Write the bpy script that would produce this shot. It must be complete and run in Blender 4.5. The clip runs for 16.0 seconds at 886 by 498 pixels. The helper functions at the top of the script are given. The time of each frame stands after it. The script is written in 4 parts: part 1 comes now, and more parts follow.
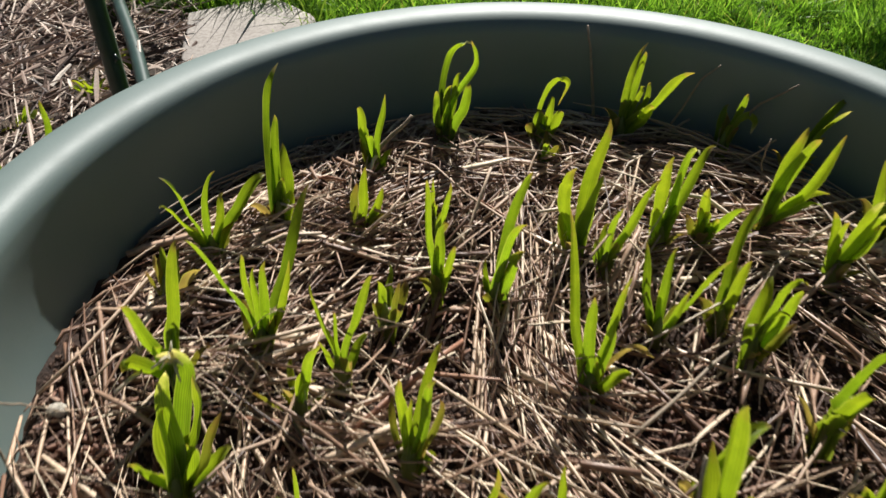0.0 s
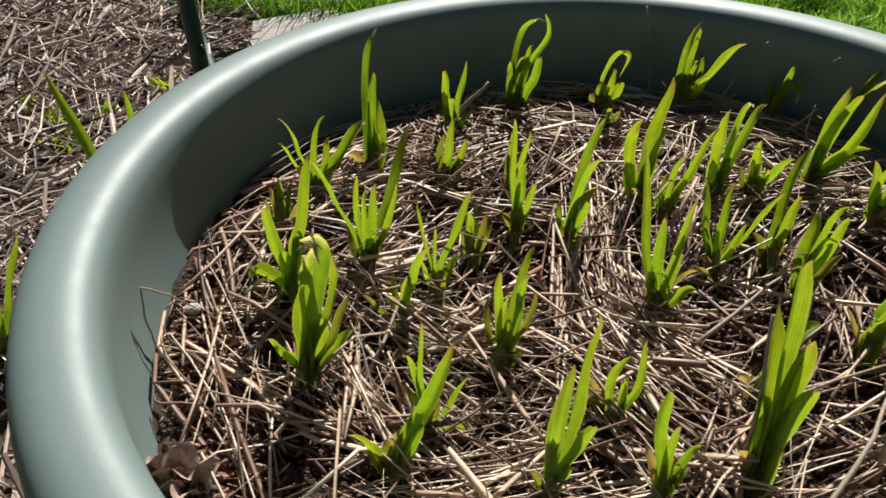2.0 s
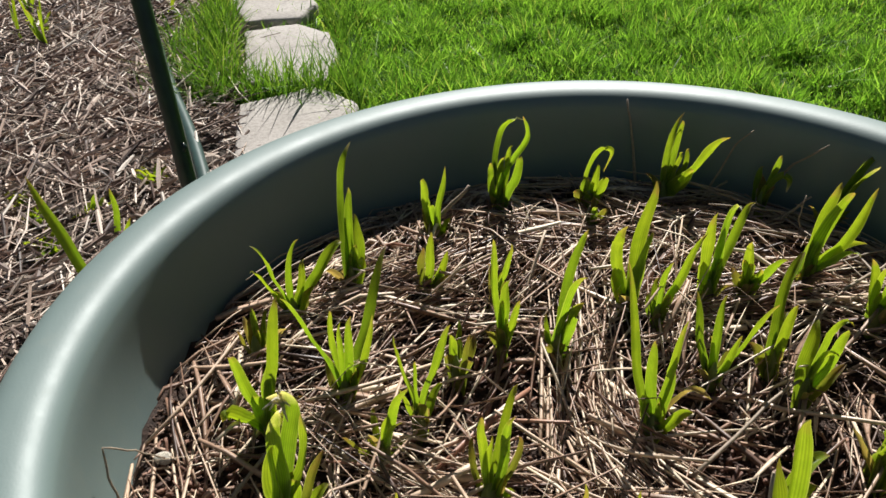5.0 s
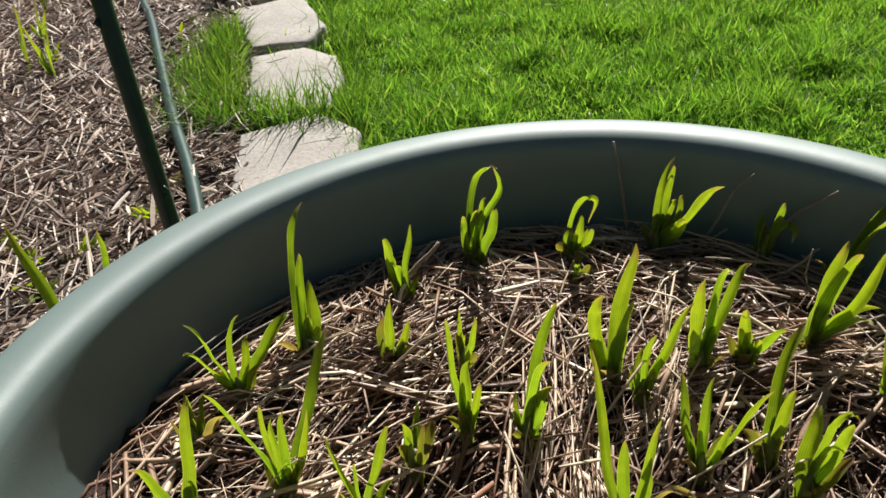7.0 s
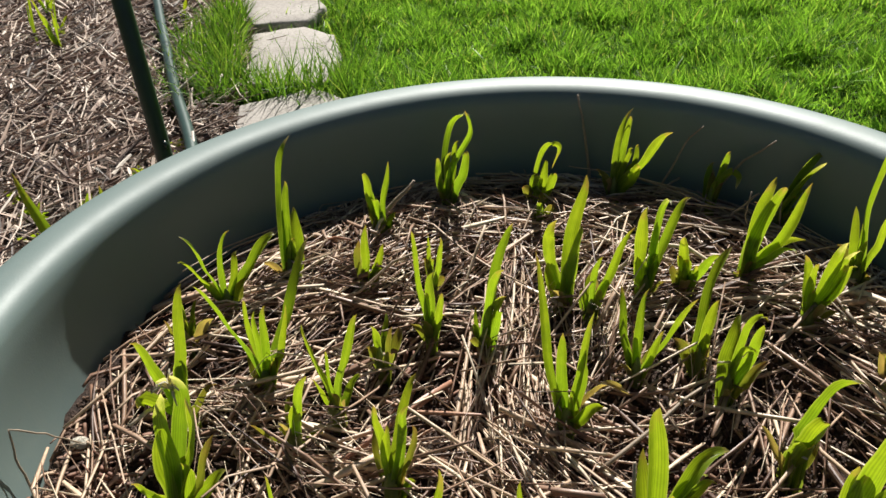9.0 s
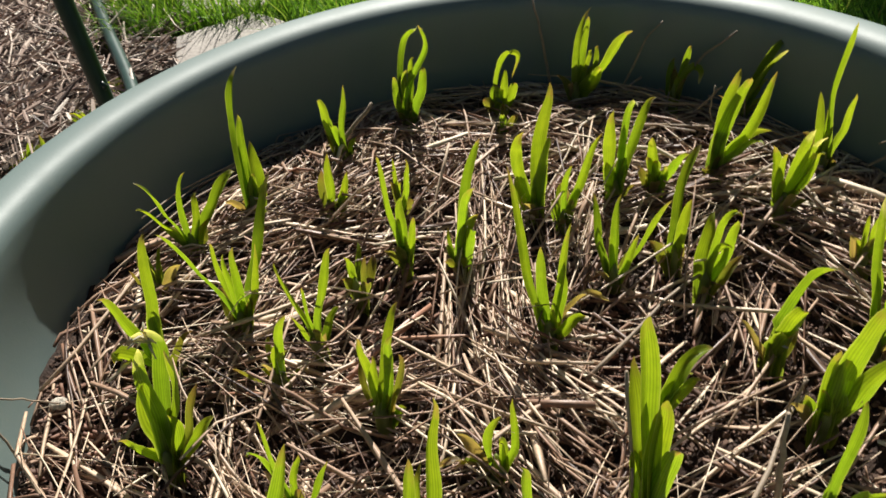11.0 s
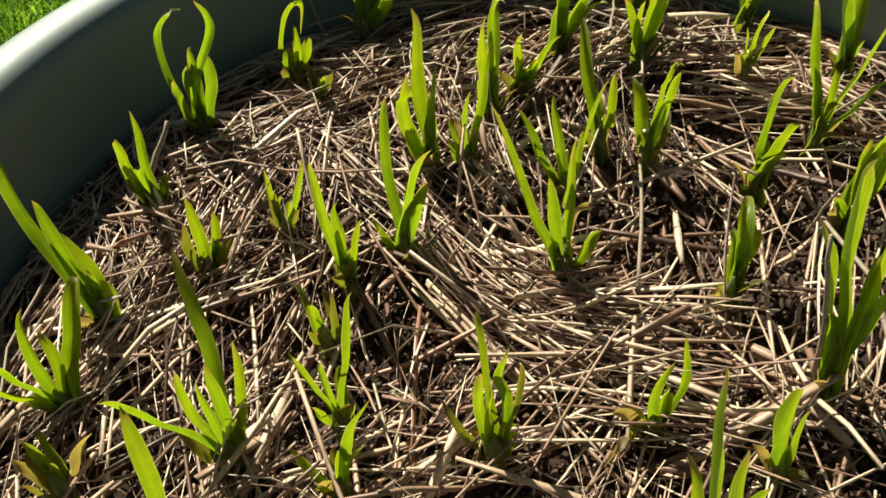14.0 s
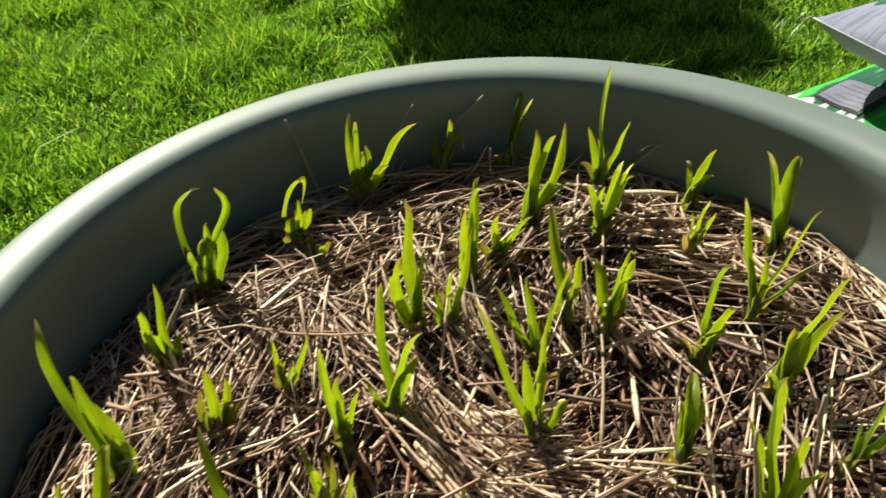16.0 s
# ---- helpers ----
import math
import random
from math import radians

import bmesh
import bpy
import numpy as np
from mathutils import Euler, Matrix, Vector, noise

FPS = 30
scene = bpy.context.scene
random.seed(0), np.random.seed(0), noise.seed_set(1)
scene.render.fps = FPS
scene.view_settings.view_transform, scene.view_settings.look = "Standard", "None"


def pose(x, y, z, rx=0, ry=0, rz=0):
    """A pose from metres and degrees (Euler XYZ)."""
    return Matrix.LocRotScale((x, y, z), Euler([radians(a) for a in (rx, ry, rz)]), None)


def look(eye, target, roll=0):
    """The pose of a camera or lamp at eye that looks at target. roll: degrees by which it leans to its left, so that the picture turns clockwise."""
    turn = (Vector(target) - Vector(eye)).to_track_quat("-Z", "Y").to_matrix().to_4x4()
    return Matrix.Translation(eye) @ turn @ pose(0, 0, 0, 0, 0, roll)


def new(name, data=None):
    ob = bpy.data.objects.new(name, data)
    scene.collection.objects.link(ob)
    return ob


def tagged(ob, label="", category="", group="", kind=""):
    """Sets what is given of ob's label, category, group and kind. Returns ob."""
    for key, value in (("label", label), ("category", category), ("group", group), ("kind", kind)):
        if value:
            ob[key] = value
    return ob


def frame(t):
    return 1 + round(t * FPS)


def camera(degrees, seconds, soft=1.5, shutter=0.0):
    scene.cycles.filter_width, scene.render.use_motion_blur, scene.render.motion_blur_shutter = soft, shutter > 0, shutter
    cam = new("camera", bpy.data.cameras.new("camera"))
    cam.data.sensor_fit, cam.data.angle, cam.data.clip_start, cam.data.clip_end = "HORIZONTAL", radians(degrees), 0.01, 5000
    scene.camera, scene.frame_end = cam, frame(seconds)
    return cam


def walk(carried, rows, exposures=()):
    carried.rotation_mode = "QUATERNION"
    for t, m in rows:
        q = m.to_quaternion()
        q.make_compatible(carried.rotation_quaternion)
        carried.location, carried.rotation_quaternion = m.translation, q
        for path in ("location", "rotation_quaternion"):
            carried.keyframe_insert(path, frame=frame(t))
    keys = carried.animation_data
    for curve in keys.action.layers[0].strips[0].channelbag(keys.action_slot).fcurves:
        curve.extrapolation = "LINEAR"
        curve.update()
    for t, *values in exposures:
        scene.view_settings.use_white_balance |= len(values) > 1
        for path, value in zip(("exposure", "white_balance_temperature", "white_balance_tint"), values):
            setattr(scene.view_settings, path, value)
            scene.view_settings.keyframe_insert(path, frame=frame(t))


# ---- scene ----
cam = camera(59.0, 16.0, soft=1.5, shutter=0.3)
METRES, EYE, TILT, LEAN, TURN = 0.88, 0.56, -40.4, -0.66, 0.0
ROWS = [
    (0.0, 0.0, 0.0, 0.0, 0.0, 0.0, -0.0),
    (0.5, 0.0137, -0.0562, -0.042, 0.5, 1.39, -1.05),
    (1.0, -0.027, -0.0544, -0.033, 1.31, 1.7, -0.64),
    (1.5, -0.0508, -0.0588, -0.0173, 1.77, 2.64, -0.75),
    (2.0, -0.0413, -0.0639, -0.07, 1.6, 2.44, -1.16),
    (2.5, -0.0061, -0.0538, -0.0621, 0.55, 1.6, 0.49),
    (3.0, 0.0008, -0.0593, -0.0572, 0.38, 3.39, 1.25),
    (3.5, -0.0119, -0.0619, -0.0554, 1.19, 5.67, 0.78),
    (4.0, -0.0311, -0.0639, -0.0454, 2.13, 6.31, 0.23),
    (6.5, 0.0107, 0.0018, 0.025, 2.69, 5.22, 4.13),
    (7.0, 0.0273, 0.0097, 0.0293, 4.9, 6.56, 2.31),
    (7.5, 0.0375, 0.0026, 0.0294, 5.84, 8.18, 1.06),
    (8.0, 0.0475, -0.0111, 0.0019, 5.93, 8.74, 0.4),
    (8.5, 0.0505, -0.041, -0.0278, 4.89, 7.56, 0.46),
    (11.0, 0.0427, -0.0294, -0.0221, 1.98, 0.08, 6.11),
    (11.5, -0.0061, -0.0451, -0.0285, -4.93, -4.51, 14.43),
    (12.0, -0.0483, -0.0228, -0.0156, -12.25, -9.47, 19.58),
    (12.5, -0.0614, 0.0515, 0.0179, -20.94, -14.65, 24.6),
    (13.0, -0.0987, 0.0724, 0.01, -24.85, -14.98, 25.38),
    (13.5, -0.1198, 0.0982, 0.0301, -27.1, -12.46, 27.41),
    (14.0, -0.1297, 0.1048, 0.0468, -30.46, -13.08, 29.96),
    (14.5, -0.1347, 0.0598, 0.0828, -33.44, -12.93, 30.62),
    (15.0, -0.1108, 0.0557, 0.097, -35.12, -10.48, 30.09),
    (15.5, -0.1076, 0.0452, 0.1093, -35.35, -9.09, 29.89),
    (16.0, -0.1404, 0.0497, 0.1053, -32.95, -7.76, 28.75),
]
walk(cam, [(t, pose(0, 0, EYE, TILT, LEAN, TURN) @ pose(METRES * x, METRES * y, METRES * z, 90 + pitch, roll, yaw)) for t, x, y, z, yaw, pitch, roll in ROWS],
     exposures=[(0.0, 0.59, 6350, 9), (1.0, 0.54, 6350, 9), (4.0, 0.58, 6200, 9), (6.5, 0.70, 6350, 7), (11.0, 0.69, 6500, 8), (12.5, 0.66, 6900, 1), (16.0, 0.92, 7200, 2)])

# ---- world and sun ----
SUN_ELEVATION, SUN_SIDE = 43.5, 9.2
world = bpy.data.worlds.new("sky")
scene.world = world
world.use_nodes = True
wn = world.node_tree.nodes
sky = wn.new("ShaderNodeTexSky")
sky.sky_type, sky.sun_disc = "NISHITA", False
sky.sun_elevation, sky.sun_rotation = radians(SUN_ELEVATION), radians(SUN_SIDE)
wn["Background"].inputs["Strength"].default_value = 0.021
world.node_tree.links.new(sky.outputs[0], wn["Background"].inputs["Color"])

sun = new("sun", bpy.data.lights.new("sun", "SUN"))
sun.data.energy, sun.data.angle, sun.data.color = 5.0, radians(0.53), (1.0, 0.96, 0.885)
sun.matrix_world = look((10 * math.cos(radians(SUN_ELEVATION)) * math.sin(radians(SUN_SIDE)), 10 * math.cos(radians(SUN_ELEVATION)) * math.cos(radians(SUN_SIDE)),
                         10 * math.sin(radians(SUN_ELEVATION))), (0, 0, 0))

rng = np.random.default_rng(7)
CX, CY = 0.063, 0.265          # the planter's axis


# ---- materials ----
def material(name):
    m = bpy.data.materials.new(name)
    m.use_nodes = True
    nt = m.node_tree
    return m, nt.nodes, nt.links, nt.nodes["Principled BSDF"]


def ramp(nodes, stops):
    r = nodes.new("ShaderNodeValToRGB")
    el = r.color_ramp.elements
    while len(el) < len(stops):
        el.new(0.5)
    for e, (p, c) in zip(el, stops):
        e.position, e.color = p, (*c, 1)
    return r


def noise_tex(nodes, links, scale, detail=4.0, rough=0.55, coord="Object", stretch=None):
    n = nodes.new("ShaderNodeTexNoise")
    n.inputs["Scale"].default_value, n.inputs["Detail"].default_value, n.inputs["Roughness"].default_value = scale, detail, rough
    tc = nodes.new("ShaderNodeTexCoord")
    if stretch:
        mp = nodes.new("ShaderNodeMapping")
        mp.inputs["Scale"].default_value = stretch
        links.new(tc.outputs[coord], mp.inputs["Vector"])
        links.new(mp.outputs[0], n.inputs["Vector"])
    else:
        links.new(tc.outputs[coord], n.inputs["Vector"])
    return n


def bump(nodes, links, height, bsdf, strength=0.3, distance=0.002):
    b = nodes.new("ShaderNodeBump")
    b.inputs["Strength"].default_value, b.inputs["Distance"].default_value = strength, distance
    links.new(height, b.inputs["Height"])
    links.new(b.outputs[0], bsdf.inputs["Normal"])


def mix_rgb(nodes, links, fac, a, b, mode="MIX"):
    m = nodes.new("ShaderNodeMix")
    m.data_type, m.blend_type = "RGBA", mode
    for val, sock in ((fac, m.inputs[0]), (a, m.inputs[6]), (b, m.inputs[7])):
        if isinstance(val, (int, float)):
            sock.default_value = val
        elif isinstance(val, tuple):
            sock.default_value = (*val, 1)
        else:
            links.new(val, sock)
    return m.outputs[2]


def plastic():
    """Weathered moulded plastic: matte sage green, a little dusty, with fine grain and faint rub marks."""
    m, n, l, p = material("sage_plastic")
    big = noise_tex(n, l, 5.0, 5)
    fine = noise_tex(n, l, 700.0, 4)
    rub = noise_tex(n, l, 38.0, 6, 0.7, stretch=(1, 1, 0.25))
    dust = noise_tex(n, l, 150.0, 6, 0.75)
    r = ramp(n, [(0.3, (0.136, 0.180, 0.170)), (0.7, (0.160, 0.208, 0.197))])
    l.new(big.outputs[0], r.inputs[0])
    d = ramp(n, [(0.55, (0, 0, 0)), (0.78, (1, 1, 1))])
    l.new(rub.outputs[0], d.inputs[0])
    mul = n.new("ShaderNodeMath")
    mul.operation, mul.inputs[1].default_value = "MULTIPLY", 0.25
    l.new(d.outputs[0], mul.inputs[0])
    col = mix_rgb(n, l, mul.outputs[0], r.outputs[0], (0.215, 0.225, 0.185))
    sp = ramp(n, [(0.62, (1, 1, 1)), (0.72, (0.80, 0.78, 0.74))])
    l.new(dust.outputs[0], sp.inputs[0])
    l.new(mix_rgb(n, l, 0.6, col, sp.outputs[0], "MULTIPLY"), p.inputs["Base Color"])
    rr = n.new("ShaderNodeMapRange")
    rr.inputs["To Min"].default_value, rr.inputs["To Max"].default_value = 0.46, 0.64
    l.new(rub.outputs[0], rr.inputs["Value"])
    l.new(rr.outputs[0], p.inputs["Roughness"])
    p.inputs["Specular IOR Level"].default_value = 0.68
    bump(n, l, fine.outputs[0], p, 0.22, 0.0003)
    return m


def leaf_material(name, stops, tip=None, tip_from=0.75):
    """Thin leaf: diffuse and gloss on the face, sunlight glowing through; colour runs along the blade."""
    m, n, l, p = material(name)
    uv = n.new("ShaderNodeUVMap")
    sep = n.new("ShaderNodeSeparateXYZ")
    l.new(uv.outputs[0], sep.inputs[0])
    base = ramp(n, stops)
    l.new(sep.outputs["Y"], base.inputs[0])
    info = n.new("ShaderNodeObjectInfo")
    hue = n.new("ShaderNodeHueSaturation")
    mr = n.new("ShaderNodeMapRange")
    mr.inputs["To Min"].default_value, mr.inputs["To Max"].default_value = 0.488, 0.507
    l.new(info.outputs["Random"], mr.inputs["Value"])
    l.new(mr.outputs[0], hue.inputs["Hue"])
    l.new(base.outputs[0], hue.inputs["Color"])
    wave = n.new("ShaderNodeTexWave")
    wave.inputs["Scale"].default_value, wave.inputs["Distortion"].default_value = 2.6, 0.6
    l.new(uv.outputs[0], wave.inputs["Vector"])
    blotch = noise_tex(n, l, 120.0, 4, 0.6)
    vein = mix_rgb(n, l, 0.16, hue.outputs[0], wave.outputs[0], "OVERLAY")
    br = ramp(n, [(0.35, (0.8, 0.84, 0.75)), (0.7, (1.12, 1.08, 1.0))])
    l.new(blotch.outputs[0], br.inputs[0])
    col = mix_rgb(n, l, 0.8, vein, br.outputs[0], "MULTIPLY")
    if tip:
        add = n.new("ShaderNodeMath")
        add.operation = "MULTIPLY_ADD"
        add.inputs[1].default_value, add.inputs[2].default_value = 0.5, -0.25
        l.new(blotch.outputs[0], add.inputs[0])
        s = n.new("ShaderNodeMath")
        l.new(add.outputs[0], s.inputs[0])
        l.new(sep.outputs["Y"], s.inputs[1])
        tr = ramp(n, [(tip_from - 0.12, (0, 0, 0)), (tip_from + 0.12, (1, 1, 1))])
        l.new(s.outputs[0], tr.inputs[0])
        col = mix_rgb(n, l, tr.outputs[0], col, tip)
    edge = n.new("ShaderNodeMath")                    # pale margins
    edge.operation = "PINGPONG"
    edge.inputs[1].default_value = 0.5
    l.new(sep.outputs["X"], edge.inputs[0])
    er = ramp(n, [(0.015, (0.55, 0.55, 0.55)), (0.07, (0, 0, 0))])
    l.new(edge.outputs[0], er.inputs[0])
    col = mix_rgb(n, l, er.outputs[0], col, (0.36, 0.42, 0.16))
    l.new(col, p.inputs["Base Color"])
    p.inputs["Roughness"].default_value = 0.42
    p.inputs["Specular IOR Level"].default_value = 0.4
    bump(n, l, wave.outputs[0], p, 0.15, 0.0003)
    t = n.new("ShaderNodeBsdfTranslucent")
    warm = mix_rgb(n, l, 1.0, col, (1.68, 1.56, 0.50), "MULTIPLY")
    l.new(warm, t.inputs["Color"])
    mx = n.new("ShaderNodeMixShader")
    mx.inputs[0].default_value = 0.56
    l.new(p.outputs[0], mx.inputs[1])
    l.new(t.outputs[0], mx.inputs[2])
    l.new(mx.outputs[0], n["Material Output"].inputs["Surface"])
    return m


def fibre_material(name, stops, through_light=0.0, rough=0.55, by_object=False):
    """Dry straw, chips or blades: each piece its own shade, with fine grain."""
    m, n, l, p = material(name)
    geo = n.new("ShaderNodeNewGeometry")
    r = ramp(n, stops)
    info = n.new("ShaderNodeObjectInfo")
    l.new(info.outputs["Random"] if by_object else geo.outputs["Random Per Island"], r.inputs[0])
    grain = noise_tex(n, l, 350.0, 4, 0.65)
    g = ramp(n, [(0.3, (0.72, 0.70, 0.68)), (0.7, (1.15, 1.13, 1.1))])
    l.new(grain.outputs[0], g.inputs[0])
    col = mix_rgb(n, l, 0.9, r.outputs[0], g.outputs[0], "MULTIPLY")
    l.new(col, p.inputs["Base Color"])
    p.inputs["Roughness"].default_value = rough
    if through_light:
        t = n.new("ShaderNodeBsdfTranslucent")
        l.new(mix_rgb(n, l, 1.0, col, (1.50, 1.45, 0.75), "MULTIPLY"), t.inputs["Color"])
        mx = n.new("ShaderNodeMixShader")
        mx.inputs[0].default_value = through_light
        l.new(p.outputs[0], mx.inputs[1])
        l.new(t.outputs[0], mx.inputs[2])
        l.new(mx.outputs[0], n["Material Output"].inputs["Surface"])
    else:
        bump(n, l, grain.outputs[0], p, 0.4, 0.0005)
    return m


def earth_material(name, dark, light, scale, gloss=0.5):
    m, n, l, p = material(name)
    a = noise_tex(n, l, scale, 8, 0.7)
    b = noise_tex(n, l, scale * 7, 5, 0.65)
    r = ramp(n, [(0.3, dark), (0.72, light)])
    l.new(a.outputs[0], r.inputs[0])
    g = ramp(n, [(0.3, (0.6, 0.6, 0.6)), (0.75, (1.3, 1.25, 1.2))])
    l.new(b.outputs[0], g.inputs[0])
    l.new(mix_rgb(n, l, 1.0, r.outputs[0], g.outputs[0], "MULTIPLY"), p.inputs["Base Color"])
    p.inputs["Roughness"].default_value = 0.9
    p.inputs["Specular IOR Level"].default_value = gloss
    bump(n, l, b.outputs[0], p, 0.8, 0.004)
    return m


def stone_material():
    m, n, l, p = material("flagstone")
    a = noise_tex(n, l, 9.0, 6, 0.6)
    b = noise_tex(n, l, 160.0, 5, 0.7)
    r = ramp(n, [(0.3, (0.34, 0.305, 0.28)), (0.55, (0.42, 0.38, 0.352)), (0.75, (0.48, 0.445, 0.42))])
    l.new(a.outputs[0], r.inputs[0])
    g = ramp(n, [(0.32, (0.62, 0.60, 0.57)), (0.6, (1.05, 1.04, 1.02))])
    l.new(b.outputs[0], g.inputs[0])
    l.new(mix_rgb(n, l, 0.8, r.outputs[0], g.outputs[0], "MULTIPLY"), p.inputs["Base Color"])
    p.inputs["Roughness"].default_value = 0.85
    bump(n, l, b.outputs[0], p, 0.5, 0.002)
    return m


def coated_material(name, col, rough):
    m, n, l, p = material(name)
    a = noise_tex(n, l, 40.0, 5, 0.6)
    c = ramp(n, [(0.35, tuple(v * 0.75 for v in col)), (0.7, tuple(v * 1.25 for v in col))])
    l.new(a.outputs[0], c.inputs[0])
    l.new(c.outputs[0], p.inputs["Base Color"])
    p.inputs["Roughness"].default_value = rough
    bump(n, l, a.outputs[0], p, 0.1, 0.001)
    return m


def film_material(name, col, spread=0.06):
    """Creased plastic film of a sack."""
    m, n, l, p = material(name)
    a = noise_tex(n, l, 12.0, 4, 0.5)
    b = noise_tex(n, l, 45.0, 4, 0.6, stretch=(1, 0.3, 1))
    c = ramp(n, [(0.3, tuple(max(v - spread, 0.0) for v in col)), (0.7, tuple(v + spread * 0.5 for v in col))])
    l.new(a.outputs[0], c.inputs[0])
    l.new(c.outputs[0], p.inputs["Base Color"])
    p.inputs["Roughness"].default_value = 0.55
    bump(n, l, b.outputs[0], p, 0.35, 0.006)
    return m


PLASTIC = plastic()
GREEN = [(0.0, (0.17, 0.22, 0.07)), (0.14, (0.135, 0.225, 0.028)), (0.5, (0.190, 0.295, 0.024)), (1.0, (0.225, 0.300, 0.03))]
LEAF = leaf_material("shoot_leaf", GREEN, (0.30, 0.22, 0.10), 0.965)
LEAF_TIP = leaf_material("shoot_leaf_yellow_tip", GREEN, (0.21, 0.175, 0.06), 0.94)
LEAF_RED = leaf_material("shoot_leaf_reddish", [(0.0, (0.11, 0.15, 0.035)), (0.4, (0.14, 0.17, 0.035)), (1.0, (0.15, 0.115, 0.05))], (0.15, 0.085, 0.06), 0.9)
LEAF_DEAD = leaf_material("shoot_leaf_dead_tip", GREEN, (0.62, 0.57, 0.45), 0.90)
LEAF_FRAYED = leaf_material("shoot_leaf_frayed", GREEN, (0.60, 0.56, 0.46), 0.74)
LEAF_DRY = leaf_material("shoot_leaf_dry", [(0.0, (0.22, 0.17, 0.10)), (1.0, (0.34, 0.26, 0.18))])
STRAW = fibre_material("straw", [(0.0, (0.060, 0.032, 0.025)), (0.20, (0.20, 0.110, 0.072)), (0.45, (0.39, 0.254, 0.180)), (0.72, (0.62, 0.466, 0.338)), (0.92, (0.80, 0.680, 0.520)), (1.0, (0.36, 0.17, 0.11))], 0.0, 0.46)
STALK = fibre_material("straw_stalk", [(0.0, (0.060, 0.032, 0.025)), (0.20, (0.20, 0.110, 0.072)), (0.45, (0.39, 0.254, 0.180)), (0.72, (0.62, 0.466, 0.338)), (0.92, (0.80, 0.680, 0.520)), (1.0, (0.36, 0.17, 0.11))], 0.0, 0.46, True)
STEM = fibre_material("dry_stem", [(0.0, (0.27, 0.20, 0.145)), (1.0, (0.48, 0.40, 0.31))], 0, 0.6)
WITHERED = fibre_material("withered_leaf", [(0.0, (0.28, 0.185, 0.145)), (1.0, (0.46, 0.33, 0.27))], 0, 0.7)
TORN = fibre_material("torn_fibre", [(0.0, (0.50, 0.46, 0.36)), (1.0, (0.66, 0.62, 0.52))], 0.3, 0.7)
CRUMB = fibre_material("soil_crumb", [(0.0, (0.034, 0.018, 0.012)), (0.6, (0.092, 0.050, 0.033)), (0.93, (0.17, 0.10, 0.068)), (1.0, (0.28, 0.21, 0.16))], 0, 0.85)
MULCH = fibre_material("mulch_chip", [(0.0, (0.055, 0.033, 0.026)), (0.30, (0.21, 0.138, 0.108)), (0.60, (0.49, 0.365, 0.295)), (0.85, (0.72, 0.590, 0.495)), (1.0, (0.85, 0.76, 0.67))], 0, 0.62)
GRASS = fibre_material("grass_blade", [(0.0, (0.040, 0.105, 0.016)), (0.35, (0.125, 0.270, 0.034)), (0.75, (0.228, 0.445, 0.058)), (0.95, (0.34, 0.54, 0.115)), (1.0, (0.36, 0.36, 0.13))], 0.55, 0.40)
TALL_GRASS = fibre_material("tall_grass_blade", [(0.0, (0.045, 0.115, 0.016)), (0.4, (0.100, 0.215, 0.026)), (0.8, (0.160, 0.300, 0.038)), (1.0, (0.27, 0.36, 0.085))], 0.5, 0.45)
BARK_BIT = fibre_material("bark_bit", [(0.0, (0.05, 0.022, 0.015)), (0.5, (0.17, 0.080, 0.052)), (0.85, (0.30, 0.165, 0.115)), (1.0, (0.46, 0.33, 0.25))], 0, 0.7)
SOIL = earth_material("potting_soil", (0.021, 0.011, 0.008), (0.074, 0.040, 0.026), 60.0)
BED = earth_material("mulch_bed", (0.03, 0.02, 0.015), (0.11, 0.078, 0.055), 35.0)
TURF = earth_material("turf", (0.018, 0.036, 0.007), (0.048, 0.080, 0.014), 12.0, 0.05)
STONE = stone_material()
STAKE = coated_material("green_coating", (0.012, 0.030, 0.022), 0.35)
HOSE = coated_material("hose_rubber", (0.034, 0.066, 0.056), 0.42)


# ---- mesh helpers ----
def finish(name, me, mat, parent=None, label=""):
    me.materials.append(mat)
    ob = new(name, me)
    if parent is not None:
        ob.parent = parent
    return tagged(ob, label)


def part(name, bm, mat, parent=None, label="", smooth=True):
    me = bpy.data.meshes.new(name)
    bm.to_mesh(me)
    bm.free()
    if smooth:
        me.polygons.foreach_set("use_smooth", [True] * len(me.polygons))
    return finish(name, me, mat, parent, label)


def empty(name, x, y, z):
    ob = new(name)
    ob.empty_display_size = 0.02
    ob.location = (x, y, z)
    return ob


def bulk(name, verts, quads, mat, parent=None, smooth=False):
    """One mesh from whole arrays: verts (n, 3), quads (m, 4)."""
    me = bpy.data.meshes.new(name)
    me.vertices.add(len(verts))
    me.vertices.foreach_set("co", np.ascontiguousarray(verts, np.float32).ravel())
    me.loops.add(quads.size)
    me.loops.foreach_set("vertex_index", np.ascontiguousarray(quads, np.int32).ravel())
    me.polygons.add(len(quads))
    me.polygons.foreach_set("loop_start", np.arange(len(quads), dtype=np.int32) * 4)
    me.polygons.foreach_set("use_smooth", np.full(len(quads), smooth))
    me.update(calc_edges=True)
    return finish(name, me, mat, parent)


